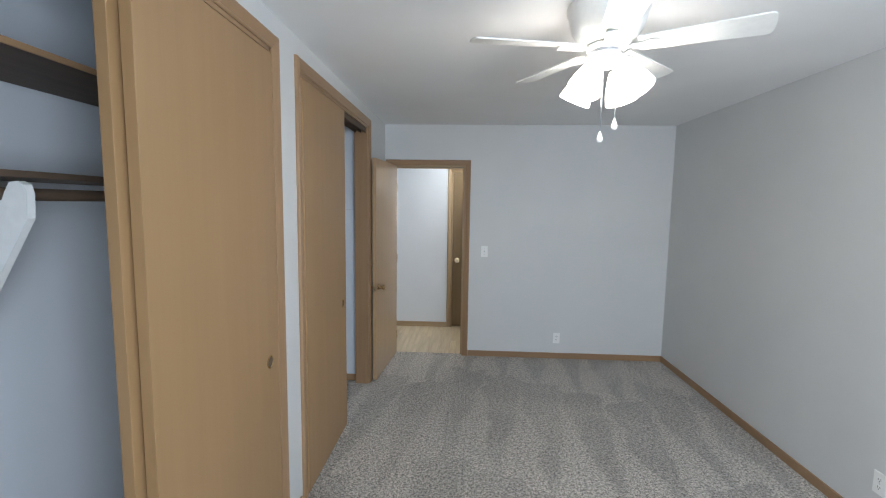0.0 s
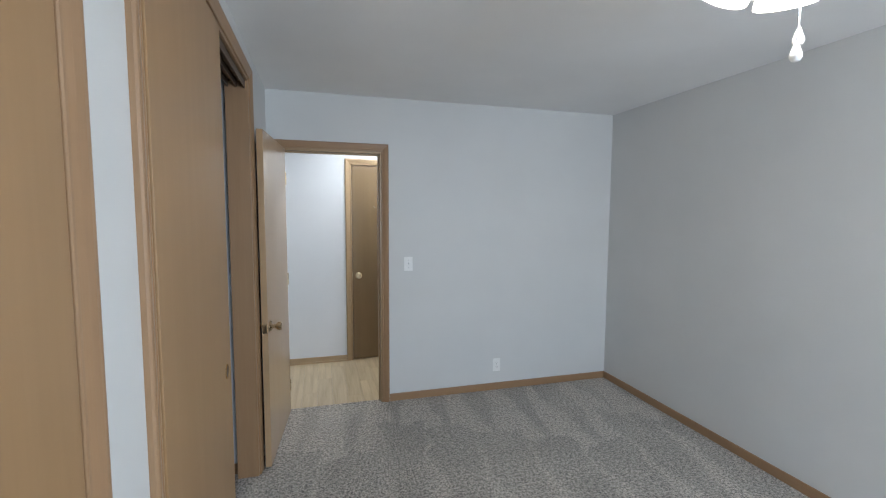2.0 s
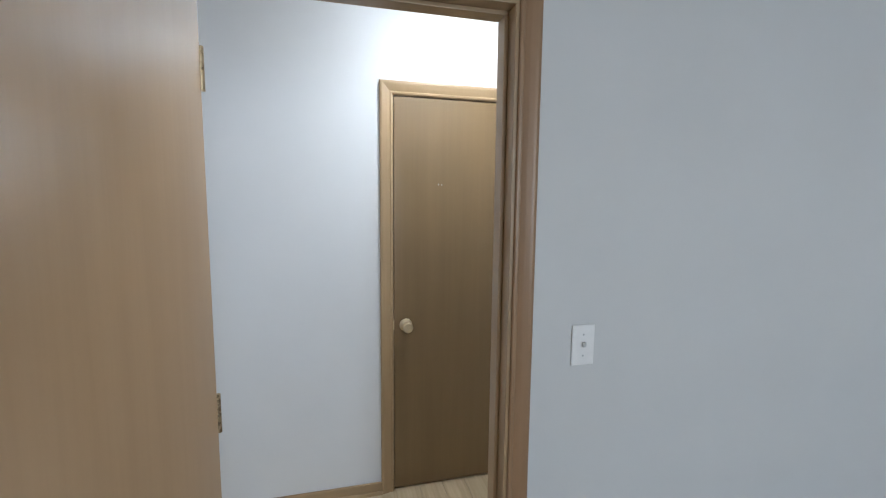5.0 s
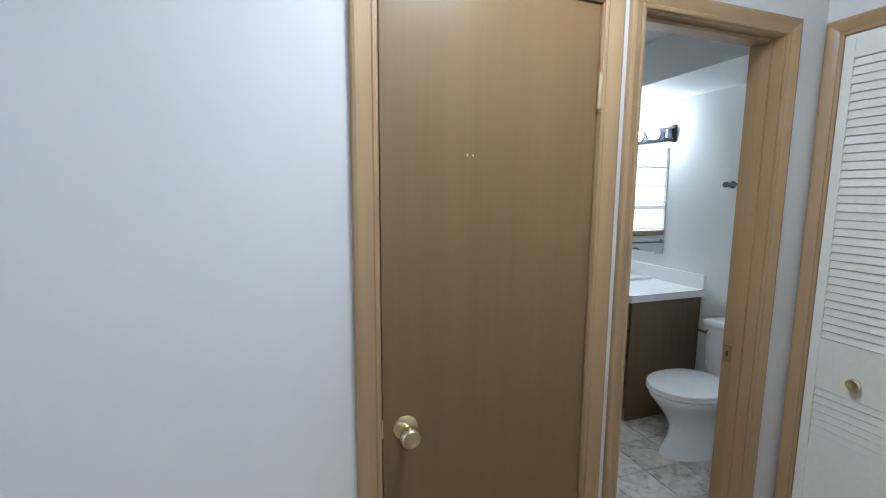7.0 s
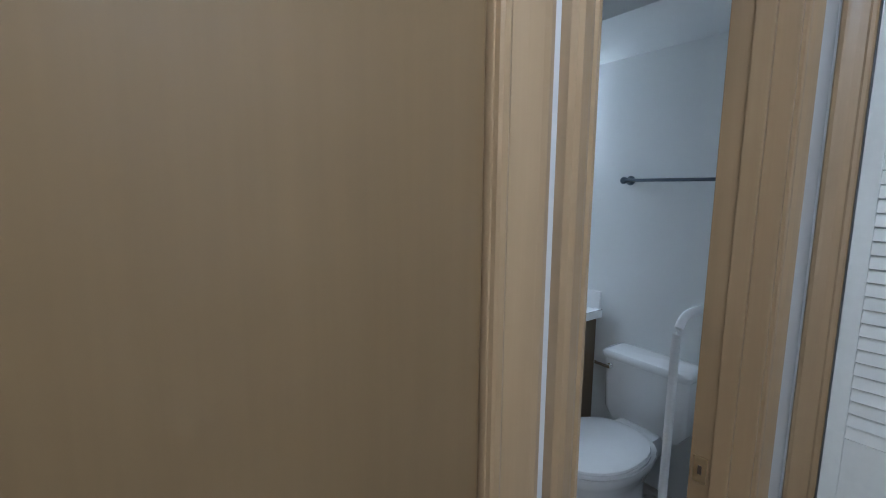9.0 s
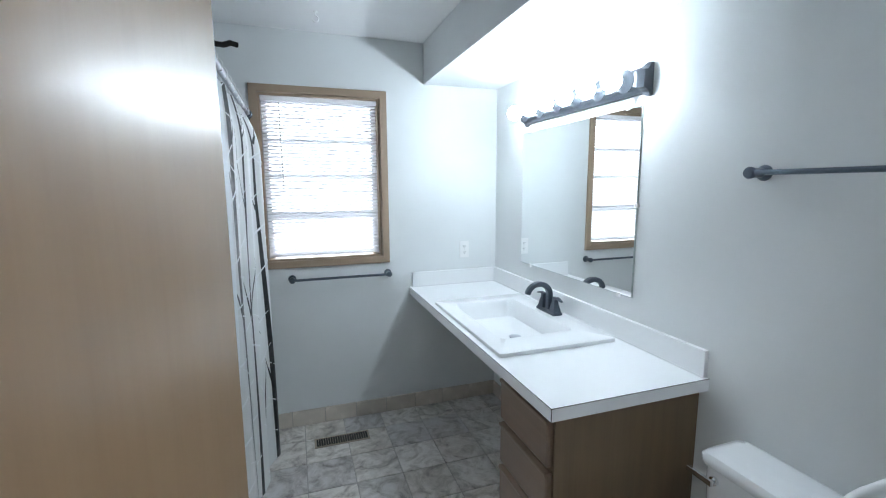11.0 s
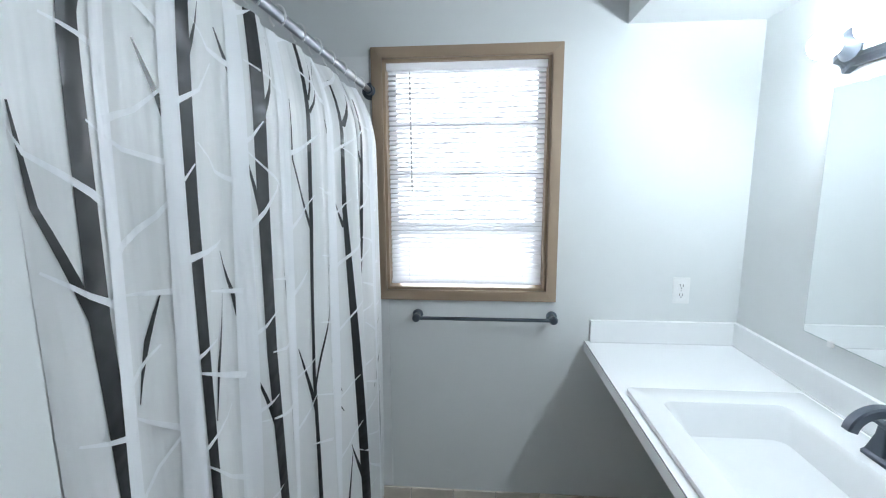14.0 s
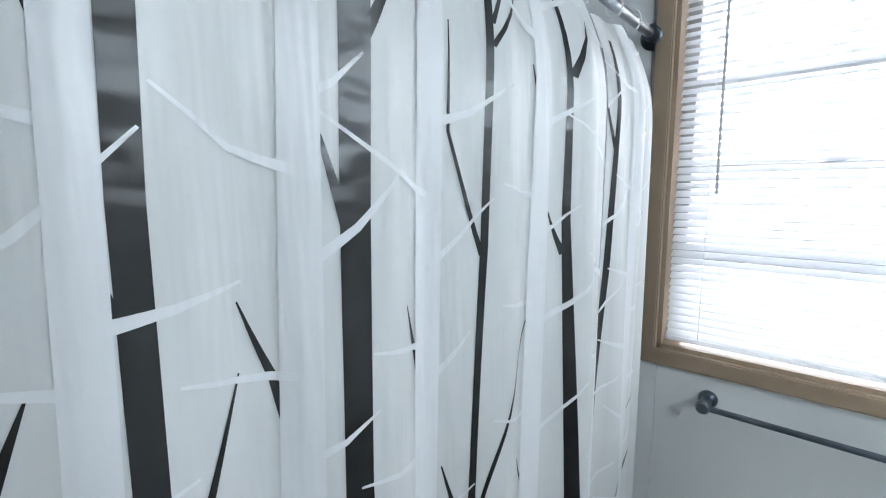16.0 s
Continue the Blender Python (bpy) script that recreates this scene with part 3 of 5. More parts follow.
# ---- closet fittings ----
for ya, yb in ((-4.4, -2.60), (-2.50, -0.76)):
    for z, xf in ((1.995, -1.16 if ya < -3 else -1.29), (1.682, -1.22 if ya < -3 else -1.285)):
        sh = thing("closet_shelf", (-1.34, (ya + yb) / 2, z), "dark worn wooden closet shelf on painted cleats", "shelf", "closet shelves")
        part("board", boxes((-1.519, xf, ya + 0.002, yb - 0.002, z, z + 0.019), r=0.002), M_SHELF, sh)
        # edge strip and cleats are darker on the lower shelf
        part("edge_strip", boxes((xf, xf + 0.006, ya + 0.004, yb - 0.004, z + 0.001, z + 0.018), r=0.001), M_TRIM_Y if z > 1.8 else M_SHELF, sh, "brown front edge")
        part("cleat", boxes((-1.519, xf + 0.04, yb - 0.02, yb - 0.001, z - 0.045, z), r=0.002), M_WPAINT if z > 1.8 else M_SHELF, sh, "end cleat")
        part("cleat", boxes((-1.519, xf + 0.04, ya + 0.001, ya + 0.02, z - 0.045, z), r=0.002), M_WPAINT if z > 1.8 else M_SHELF, sh, "end cleat")
    rod = thing("closet_rod", (-1.25, (ya + yb) / 2, 1.635), "dark worn wooden closet hanging rod", "closet rod", "closet rods")
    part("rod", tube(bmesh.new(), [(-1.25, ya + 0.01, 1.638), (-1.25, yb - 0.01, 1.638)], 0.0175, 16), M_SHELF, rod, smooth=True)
br = thing("shelf_bracket", (-1.3, -3.62, 1.2), "white painted wooden diagonal shelf bracket holding the rod", "bracket")
bm = bmesh.new()
prof = [(-1.515, 1.12), (-1.515, 1.30), (-1.36, 1.68), (-1.275, 1.68), (-1.272, 1.641), (-1.264, 1.622), (-1.236, 1.622), (-1.226, 1.645), (-1.212, 1.668), (-1.190, 1.672), (-1.172, 1.662), (-1.166, 1.64), (-1.17, 1.575), (-1.44, 1.12)]
lo = [bm.verts.new((x, -3.53, z)) for x, z in prof]
hi = [bm.verts.new((x, -3.508, z)) for x, z in prof]
bm.faces.new(lo)
bm.faces.new(hi[::-1])
for k in range(len(prof)):
    bm.faces.new((lo[k], hi[k], hi[(k + 1) % len(prof)], lo[(k + 1) % len(prof)]))
part("board", bm, M_WPAINT, br)

# ---- bedroom things ----
def bell(m, parent):
    """A bell-shaped glass shade opening along local -z."""
    prof = [(0.022, 0.0), (0.030, -0.012), (0.044, -0.045), (0.058, -0.085), (0.066, -0.118), (0.067, -0.128), (0.063, -0.127), (0.055, -0.085), (0.041, -0.046), (0.026, -0.012), (0.018, -0.002)]
    return part("shade", lathe(bmesh.new(), prof, m, 28, cap=False), M_SHADE, parent, "lit white bell-shaped glass shade", True)


FX, FY = 0.52, -2.69
fan = thing("ceiling_fan", (FX, FY, CEIL), "white five-blade ceiling fan with four lit glass shades", "ceiling fan")
at = Matrix.Translation((FX, FY, 0))
part("canopy", lathe(bmesh.new(), [(0.158, 2.444), (0.162, 2.436), (0.162, 2.418), (0.156, 2.405), (0.150, 2.375), (0.140, 2.345), (0.122, 2.318), (0.100, 2.300), (0.074, 2.290), (0.06, 2.286)], at, 40), M_FANW, fan, "flush white motor housing", True)
part("flywheel", lathe(bmesh.new(), [(0.070, 2.287), (0.078, 2.283), (0.078, 2.268), (0.066, 2.264)], at, 36), M_FANW, fan, smooth=True)
part("trim_ring", lathe(bmesh.new(), [(0.060, 2.266), (0.064, 2.264), (0.064, 2.257), (0.058, 2.255)], at, 32), M_NICKEL, fan, "dark metal ring", True)
part("switch_housing", lathe(bmesh.new(), [(0.056, 2.258), (0.060, 2.252), (0.060, 2.226), (0.050, 2.206), (0.028, 2.196), (0.01, 2.194)], at, 32), M_FANW, fan, smooth=True)
for k in range(5):
    a = -98 + 72 * k
    m = pose(FX, FY, 2.275, 0, 0, a)
    iron = bmesh.new()
    box(iron, 0.055, 0.15, -0.012, 0.012, -0.008, -0.002, 0.002)
    lathe(iron, [(0.034, -0.007), (0.036, -0.004), (0.034, -0.001)], pose(0.17, 0, 0), 20)
    for s in (-0.018, 0.018):
        box(iron, 0.10, 0.20, s - 0.009, s + 0.009, -0.009, -0.003, 0.002)
    iron.transform(m)
    part("blade_iron", iron, M_FANW, fan)
    outline = []
    n = 9
    for i in range(n):
        outline.append((0.125 + (0.545 - 0.125) * i / (n - 1), 0.050 + 0.017 * i / (n - 1)))
    tip = [(0.545 + 0.022 * math.sin(q), 0.067 * math.cos(q) ** 0.6 if math.cos(q) > 0 else 0) for q in np.linspace(0.3, math.pi / 2, 6)]
    edge = outline + tip
    ring = edge + [(x, -y) for x, y in edge[::-1][1:]]
    bl = bmesh.new()
    tilt = m @ pose(0, 0, 0, -12, 0, 0)
    lo = [bl.verts.new(tilt @ Vector((x, y, 0))) for x, y in ring]
    hi = [bl.verts.new(tilt @ Vector((x, y, 0.006))) for x, y in ring]
    bl.faces.new(lo)
    bl.faces.new(hi[::-1])
    for i in range(len(ring)):
        j = (i + 1) % len(ring)
        bl.faces.new((lo[i], lo[j], hi[j], hi[i]))
    part("blade", bl, M_FANW, fan)
for k in range(4):
    a = -48 + 90 * k
    arm = pose(FX, FY, 2.212, 0, 0, a)
    part("lamp_arm", tube(bmesh.new(), [arm @ Vector(p) for p in ((0.03, 0, 0), (0.055, 0, 0.006), (0.075, 0, -0.002), (0.085, 0, -0.018))], 0.009, 10), M_FANW, fan, smooth=True)
    bell(arm @ pose(0.078, 0, -0.012, 0, -30, 0) @ Matrix.Scale(1.03, 4), fan)
for dx, dy, z in ((-0.018, -0.03, 1.905), (0.055, 0.02, 1.965)):
    ch = part("pull_chain", tube(bmesh.new(), [(FX + dx, FY + dy, 2.20), (FX + dx, FY + dy, z + 0.02)], 0.0016, 6), M_NICKEL, fan, "thin metal pull chain")
    part("fob", lathe(bmesh.new(), [(0.003, z + 0.03), (0.006, z + 0.022), (0.012, z + 0.004), (0.0125, z - 0.004), (0.008, z - 0.012), (0.002, z - 0.014)], pose(FX + dx, FY + dy, 0), 14), M_WHITE, ch, "white pull fob", True)


def wall_plate(name, m, label, category, kind):
    """A cover plate in the local xz plane that faces local -y."""
    ob = thing(name, m.translation, label, category, "wall plates")
    def put(nm, bm, mat, lab=""):
        bm.transform(m)
        return part(nm, bm, mat, ob, lab)
    put("plate", boxes((-0.035, 0.035, -0.005, 0, -0.0575, 0.0575), r=0.0025), M_WHITE)
    if kind == "switch":
        put("toggle", boxes((-0.005, 0.005, -0.014, -0.005, -0.004, 0.010), r=0.002), M_GREY, "small toggle")
        holes = (-0.03, 0.03)
    else:
        for z in (-0.020, 0.020):
            put("socket_face", boxes((-0.0165, 0.0165, -0.0068, -0.005, z - 0.014, z + 0.014), r=0.0012), M_WHITE)
            put("slots", boxes((-0.0075, -0.0055, -0.0074, -0.0066, z - 0.002, z + 0.008), (0.0055, 0.0075, -0.0074, -0.0066, z - 0.002, z + 0.008), (-0.002, 0.002, -0.0074, -0.0066, z - 0.010, z - 0.006)), M_BLACK, "dark slots")
        holes = (0.0,)
    for z in holes:
        put("screw", lathe(bmesh.new(), [(0.0028, 0.0048), (0.0028, 0.0058), (0.001, 0.006)], pose(0, 0, z, 90, 0, 0), 10), M_GREY)
    return ob


wall_plate("light_switch", pose(0.157, 0, 1.137), "white toggle light switch on the bedroom wall", "light switch", "switch")
wall_plate("wall_outlet", pose(0.945, 0, 0.222), "white duplex outlet low on the bedroom wall", "outlet", "outlet")
wall_plate("wall_outlet", pose(XR, -2.435, 0.267, 0, 0, -90), "white duplex outlet low on the long wall", "outlet", "outlet")
wall_plate("wall_outlet", pose(2.007, WIN, 1.106), "white duplex outlet above the vanity", "outlet", "outlet")

# ---- hall things ----
TX, TZ = -1.112, 1.372
th = thing("thermostat", (TX, HALL, TZ), "white digital wall thermostat with a small grey display", "thermostat")
bm = bmesh.new()
prof = [(0.054 * (1 if c > 0 else -1) * abs(c) ** 0.35, 0.042 * (1 if s > 0 else -1) * abs(s) ** 0.55) for c, s in ((math.cos(q), math.sin(q)) for q in np.linspace(0, 2 * math.pi, 40, endpoint=False))]
loft(bm, [[(TX + x * f, HALL - d, TZ + z * f) for x, z in prof] for f, d in ((0.94, 0.0), (1.0, 0.004), (1.0, 0.018), (0.94, 0.025), (0.8, 0.028))])
part("case", bm, M_WHITE, th, smooth=True)
scr = part("display", boxes((TX-0.027, TX+0.009, HALL - 0.0292, HALL - 0.026, TZ-0.013, TZ+0.012), r=0.001), M_LCD, th, "grey-green display")
part("digits", boxes((TX-0.022, TX-0.019, HALL - 0.0298, HALL - 0.029, TZ+0.003, TZ+0.009), (TX-0.022, TX-0.015, HALL - 0.0298, HALL - 0.029, TZ-0.009, TZ-0.006), (TX-0.011, TX-0.004, HALL - 0.0298, HALL - 0.029, TZ-0.009, TZ+0.007)), M_LCDG, scr, "dark display segments")
for x, z in ((TX+0.023, TZ+0.006), (TX+0.039, TZ+0.006), (TX+0.023, TZ-0.010), (TX+0.039, TZ-0.010), (TX-0.015, TZ-0.027), (TX+0.005, TZ-0.027)):
    part("button", boxes((x - 0.006, x + 0.006, HALL - 0.030, HALL - 0.026, z - 0.0035, z + 0.0035), r=0.0012), M_GREY, th)

LX = 0.1
lamp = thing("hall_ceiling_lamp", (LX, 0.58, CEIL), "white flush dome ceiling lamp, lit", "ceiling lamp")
part("base", lathe(bmesh.new(), [(0.15, CEIL - 0.001), (0.152, CEIL - 0.012), (0.145, CEIL - 0.022)], pose(LX, 0.58, 0), 36), M_FANW, lamp, smooth=True)
part("dome", lathe(bmesh.new(), [(0.142, CEIL - 0.022), (0.138, CEIL - 0.045), (0.11, CEIL - 0.075), (0.06, CEIL - 0.093), (0.005, CEIL - 0.098)], pose(LX, 0.58, 0), 36), M_HLAMP, lamp, "lit frosted glass dome", True)


# louvred bifold closet doors
def bifold_leaf(y0, y1, knob_y):
    x0, x1 = 1.318, 1.345
    ob = thing("bifold_door", (1.33, (y0 + y1) / 2, 0.015), "off-white bifold door panel with moulded louvres", "bifold door", "bifold panels")
    st = 0.03
    part("panel", boxes((x0, x1, y0, y0 + st, 0.015, 2.03), (x0, x1, y1 - st, y1, 0.015, 2.03), (x0, x1, y0 + st, y1 - st, 1.955, 2.03),
         (x0, x1, y0 + st, y1 - st, 0.84, 1.02), (x0, x1, y0 + st, y1 - st, 0.015, 0.14), r=0.0015), M_BIF, ob)
    for z0, z1 in ((1.02, 1.955), (0.14, 0.84)):
        n = round((z1 - z0) / 0.0275)
        for k in range(n):
            za = z0 + (z1 - z0) * k / n
            zb = z0 + (z1 - z0) * (k + 1) / n
            sl = bmesh.new()
            q = [(x0 + 0.0075, zb - 0.0022), (x0 + 0.0008, za + 0.0012), (x0 + 0.012, za + 0.0005), (x0 + 0.018, zb + 0.002)]
            loft(sl, [[(x, y, z) for x, z in q] for y in (y0 + st, y1 - st)])
            part("slat", sl, M_BIF, ob)
    if knob_y:
        part("knob", lathe(bmesh.new(), [(0.009, 0.0), (0.009, 0.010), (0.015, 0.016), (0.0205, 0.022), (0.0205, 0.028), (0.016, 0.031), (0.006, 0.029)], Matrix.Translation((x0, knob_y, 0.90)) @ FACE_NX), M_SATIN, ob, "round brass knob", True)


M_BIF = plain("bifold_enamel", (0.78, 0.79, 0.755), 0.35, 0.0, 50, 0.04)
bifold_leaf(0.736, 1.038, 0.887)
bifold_leaf(0.428, 0.730, None)

# strike plate on the bathroom lining
sp = thing("strike_plate", (1.132, 1.2, 0.92), "worn brass strike plate on the door lining", "strike plate")
part("plate", boxes((1.1295, 1.1325, 1.185, 1.213, 0.885, 0.945), r=0.0006), M_SATIN, sp)
part("slot", boxes((1.1285, 1.1297, 1.195, 1.203, 0.905, 0.925)), M_SHELF, sp, "dark latch slot")

# ---- bathroom ----
def rounded(x0, x1, y0, y1, z, r, n=5):
    out = []
    for cx, cy, a in ((x1 - r, y1 - r, 0), (x0 + r, y1 - r, 90), (x0 + r, y0 + r, 180), (x1 - r, y0 + r, 270)):
        for k in range(n):
            q = radians(a + 90 * k / (n - 1))
            out.append((cx + r * math.cos(q), cy + r * math.sin(q), z))
    return out


CT = 0.868
top = thing("vanity_counter", (1.93, 3.08, CT), "white laminate vanity counter with a low backsplash", "countertop")
cy0 = 2.215
bm = bmesh.new()
# slab with a rectangular cut-out for the basin
sx0, sx1, sy0, sy1 = 1.70, 2.10, 2.76, 3.40
for row in ((1.61, sx0, cy0, WIN), (sx1, BX, cy0, WIN), (sx0, sx1, cy0, sy0), (sx0, sx1, sy1, WIN)):
    box(bm, row[0], row[1], row[2], row[3], CT - 0.045, CT)
part("slab", bm, M_LAM, top)
part("edge_seam", boxes((1.6085, 1.6105, cy0 - 0.001, WIN, CT - 0.0015, CT + 0.0004), (1.6085, BX, cy0 - 0.0015, cy0 + 0.0005, CT - 0.0015, CT + 0.0004), (1.6085, 1.6105, cy0 - 0.0015, cy0 + 0.0005, CT - 0.045, CT), r=0.0), M_SEAM, top, "fine dark laminate seam")
part("backsplash", boxes((BX - 0.018, BX, cy0 + 0.01, WIN, CT, CT + 0.1), r=0.002), M_LAM, top)
part("side_splash", boxes((1.63, BX - 0.019, WIN - 0.018, WIN, CT, CT + 0.1), r=0.002), M_LAM, top)
part("caulk", boxes((BX - 0.023, BX - 0.018, cy0 + 0.012, WIN - 0.018, CT, CT + 0.004), (1.632, BX - 0.018, WIN - 0.023, WIN - 0.018, CT, CT + 0.004), r=0.001), M_PORC, top, "glossy white caulk line")
part("front_rail", boxes((1.622, 1.640, 2.62, WIN, CT - 0.062, CT - 0.046), r=0.001), M_LAM, top)

sink = thing("basin", (1.92, 3.05, CT), "white rectangular drop-in basin in the counter", "sink")
bm = bmesh.new()
rings = [rounded(1.638, 2.195, 2.625, 3.475, CT + 0.001, 0.012), rounded(1.638, 2.195, 2.625, 3.475, CT + 0.016, 0.012), rounded(1.644, 2.189, 2.631, 3.469, CT + 0.020, 0.012),
         rounded(1.715, 2.085, 2.775, 3.385, CT + 0.018, 0.03), rounded(1.724, 2.078, 2.786, 3.376, CT + 0.006, 0.03), rounded(1.752, 2.062, 2.83, 3.345, CT - 0.075, 0.04),
         rounded(1.80, 2.02, 2.92, 3.29, CT - 0.105, 0.05), rounded(1.90, 1.97, 3.03, 3.10, CT - 0.112, 0.03)]
loft(bm, rings, cap=False)
bm.faces.new([v for v in bm.verts][-20:])
part("bowl", bm, M_SINK, sink, smooth=True)
part("drain", lathe(bmesh.new(), [(0.034, CT - 0.1125), (0.034, CT - 0.109), (0.026, CT - 0.1085), (0.022, CT - 0.110), (0.022, CT - 0.098), (0.030, CT - 0.094), (0.031, CT - 0.091), (0.022, CT - 0.087), (0.002, CT - 0.086)], pose(1.94, 3.065, 0), 28), M_NICKEL, sink, "dark metal pop-up drain", True)

fa = thing("faucet", (2.14, 3.07, CT + 0.02), "dark gunmetal two-handle basin faucet", "faucet")
fz = CT + 0.019
bm = bmesh.new()
loft(bm, [rounded(2.113, 2.167, 2.985, 3.155, fz, 0.004, 3), rounded(2.113, 2.167, 2.985, 3.155, fz + 0.008, 0.004, 3), rounded(2.118, 2.162, 2.99, 3.15, fz + 0.016, 0.004, 3)])
part("base", bm, M_GUN, fa)
for y in (3.016, 3.124):
    bm = bmesh.new()
    loft(bm, [rounded(2.117, 2.163, y - 0.026, y + 0.026, fz + 0.012, 0.003, 3), rounded(2.127, 2.153, y - 0.013, y + 0.013, fz + 0.062, 0.003, 3), rounded(2.129, 2.151, y - 0.012, y + 0.012, fz + 0.082, 0.003, 3)])
    hnd = part("handle", bm, M_GUN, fa)
    s = 1 if y > 3.07 else -1
    lv = bmesh.new()
    loft(lv, [[(2.130, y - s * 0.014, fz + 0.080), (2.150, y - s * 0.014, fz + 0.080), (2.150, y - s * 0.014, fz + 0.090), (2.130, y - s * 0.014, fz + 0.090)],
              [(2.132, y + s * 0.022, fz + 0.084), (2.148, y + s * 0.022, fz + 0.084), (2.148, y + s * 0.022, fz + 0.094), (2.132, y + s * 0.022, fz + 0.094)],
              [(2.134, y + s * 0.058, fz + 0.076), (2.146, y + s * 0.058, fz + 0.076), (2.146, y + s * 0.058, fz + 0.083), (2.134, y + s * 0.058, fz + 0.083)]])
    part("lever", lv, M_GUN, hnd)
pts = []
for q in np.linspace(0, 1, 18):
    if q < 0.3:
        pts.append((2.140, 3.07, fz + 0.01 + 0.085 * q / 0.3))
    else:
        an = (q - 0.3) / 0.7 * radians(172)
        pts.append((2.140 - 0.065 * (1 - math.cos(an)), 3.07, fz + 0.095 + 0.058 * math.sin(an)))
bm = bmesh.new()
rings = []
for i, p in enumerate(pts):
    p = Vector(p)
    d = (Vector(pts[min(i + 1, len(pts) - 1)]) - Vector(pts[max(i - 1, 0)])).normalized()
    nrm = Vector((0, 1, 0)).cross(d).normalized()
    w, h = 0.015 - 0.001 * i / 17, 0.016 - 0.004 * i / 17
    rings.append([p + nrm * a * h + Vector((0, 1, 0)) * c * w for a, c in ((-1, -0.7), (-0.7, -1), (0.7, -1), (1, -0.7), (1, 0.7), (0.7, 1), (-0.7, 1), (-1, 0.7))])
loft(bm, rings)
part("spout", bm, M_GUN, fa, "broad arched spout", True)

cab = thing("drawer_cabinet", (1.94, 2.42, 0), "dark walnut-stained vanity drawer cabinet under the counter", "cabinet")
ca0, ca1 = 2.246, 2.612
part("body", boxes((1.652, BX - 0.004, ca0, ca1, 0.0, CT - 0.047), r=0.002), M_CAB, cab)
part("side_stile", boxes((1.645, 1.70, ca0 - 0.003, ca0 + 0.001, 0.004, CT - 0.05), r=0.001), M_CAB, cab)
for k in range(4):
    z0 = 0.085 + k * 0.183
    dr = part("drawer", boxes((1.628, 1.651, ca0 + 0.012, ca1 - 0.012, z0, z0 + 0.168), r=0.009), M_CABD, cab)
    part("finger_lip", boxes((1.622, 1.634, ca0 + 0.014, ca1 - 0.014, z0 + 0.152, z0 + 0.166), r=0.004), M_CABD, dr)

# mirror and its clips
mi = thing("wall_mirror", (BX, 3.085, 1.46), "frameless rectangular wall mirror with clear clips", "mirror")
part("glass_edge", boxes((BX - 0.006, BX - 0.001, 2.60, 3.57, 1.065, 1.862), r=0.0008), M_EDGE, mi, "pale ground glass edge")
part("silvering", boxes((BX - 0.0072, BX - 0.0062, 2.603, 3.567, 1.068, 1.859)), M_MIRROR, mi)
for y, z in ((2.68, 1.864), (3.45, 1.864), (2.68, 1.063), (3.45, 1.063), (2.598, 1.46)):
    part("clip", boxes((BX - 0.013, BX - 0.001, y - 0.009, y + 0.009, z - 0.010, z + 0.010), r=0.003), M_WHITE, mi, "small plastic clip")

# light bar over the mirror
lb = thing("vanity_light", (BX, 3.045, 1.955), "grey metal vanity light bar with six lit globes", "wall lamp")
LY0, LY1, LZ = 2.553, 3.537, 1.955
def scalloped(y, h, d):
    """Cross-section of the bar: a stepped box with scooped corners, in the xz plane."""
    side = [(0.0, 1.0), (0.35, 1.0), (0.42, 0.80), (0.58, 0.64), (0.80, 0.56), (1.0, 0.54)]
    return [(BX - d * p, y, LZ - h * q) for p, q in side] + [(BX - d * p, y, LZ + h * q) for p, q in side[::-1]]
bm = bmesh.new()
loft(bm, [scalloped(LY0 + 0.004, 0.034, 0.03), scalloped(LY0 + 0.004, 0.062, 0.045), scalloped(LY0 + 0.016, 0.064, 0.052), scalloped(LY0 + 0.030, 0.058, 0.060), scalloped(LY0 + 0.045, 0.050, 0.062),
          scalloped(LY1 - 0.045, 0.050, 0.062), scalloped(LY1 - 0.03, 0.058, 0.060), scalloped(LY1 - 0.016, 0.064, 0.052), scalloped(LY1 - 0.004, 0.062, 0.045), scalloped(LY1 - 0.004, 0.034, 0.03)])
part("bar", bm, M_STEEL, lb)
for k in range(6):
    y = 2.64 + 0.162 * k
    part("socket", lathe(bmesh.new(), [(0.044, 0.0), (0.046, 0.004), (0.034, 0.012), (0.027, 0.026), (0.024, 0.036)], Matrix.Translation((BX - 0.061, y, LZ)) @ FACE_NX, 24), M_STEEL, lb, "flared metal socket cup", True)
    gl = bmesh.new()
    bmesh.ops.create_uvsphere(gl, u_segments=24, v_segments=16, radius=0.040, matrix=Matrix.Translation((BX - 0.132, y, LZ)))
    part("globe", gl, M_GLOBE, lb, "lit white globe bulb", True)


def towel_bar(a, b_, out, label):
    """A straight towel bar between two wall posts; out is the way off the wall."""
    a, b_, out = Vector(a), Vector(b_), Vector(out)
    ob = thing("towel_bar", (a + b_) / 2, label, "towel bar", "towel bars")
    turn = out.to_track_quat("Z", "Y").to_matrix().to_4x4()
    for p in (a, b_):
        part("post", lathe(bmesh.new(), [(0.024, 0.0), (0.024, 0.006), (0.019, 0.012), (0.0145, 0.016), (0.0145, 0.05), (0.017, 0.056), (0.018, 0.068), (0.014, 0.074), (0.004, 0.075)], Matrix.Translation(p) @ turn, 20), M_GUN2, ob, smooth=True)
    part("bar", tube(bmesh.new(), [a + out * 0.062, b_ + out * 0.062], 0.008, 14), M_GUN2, ob, smooth=True)
    return ob


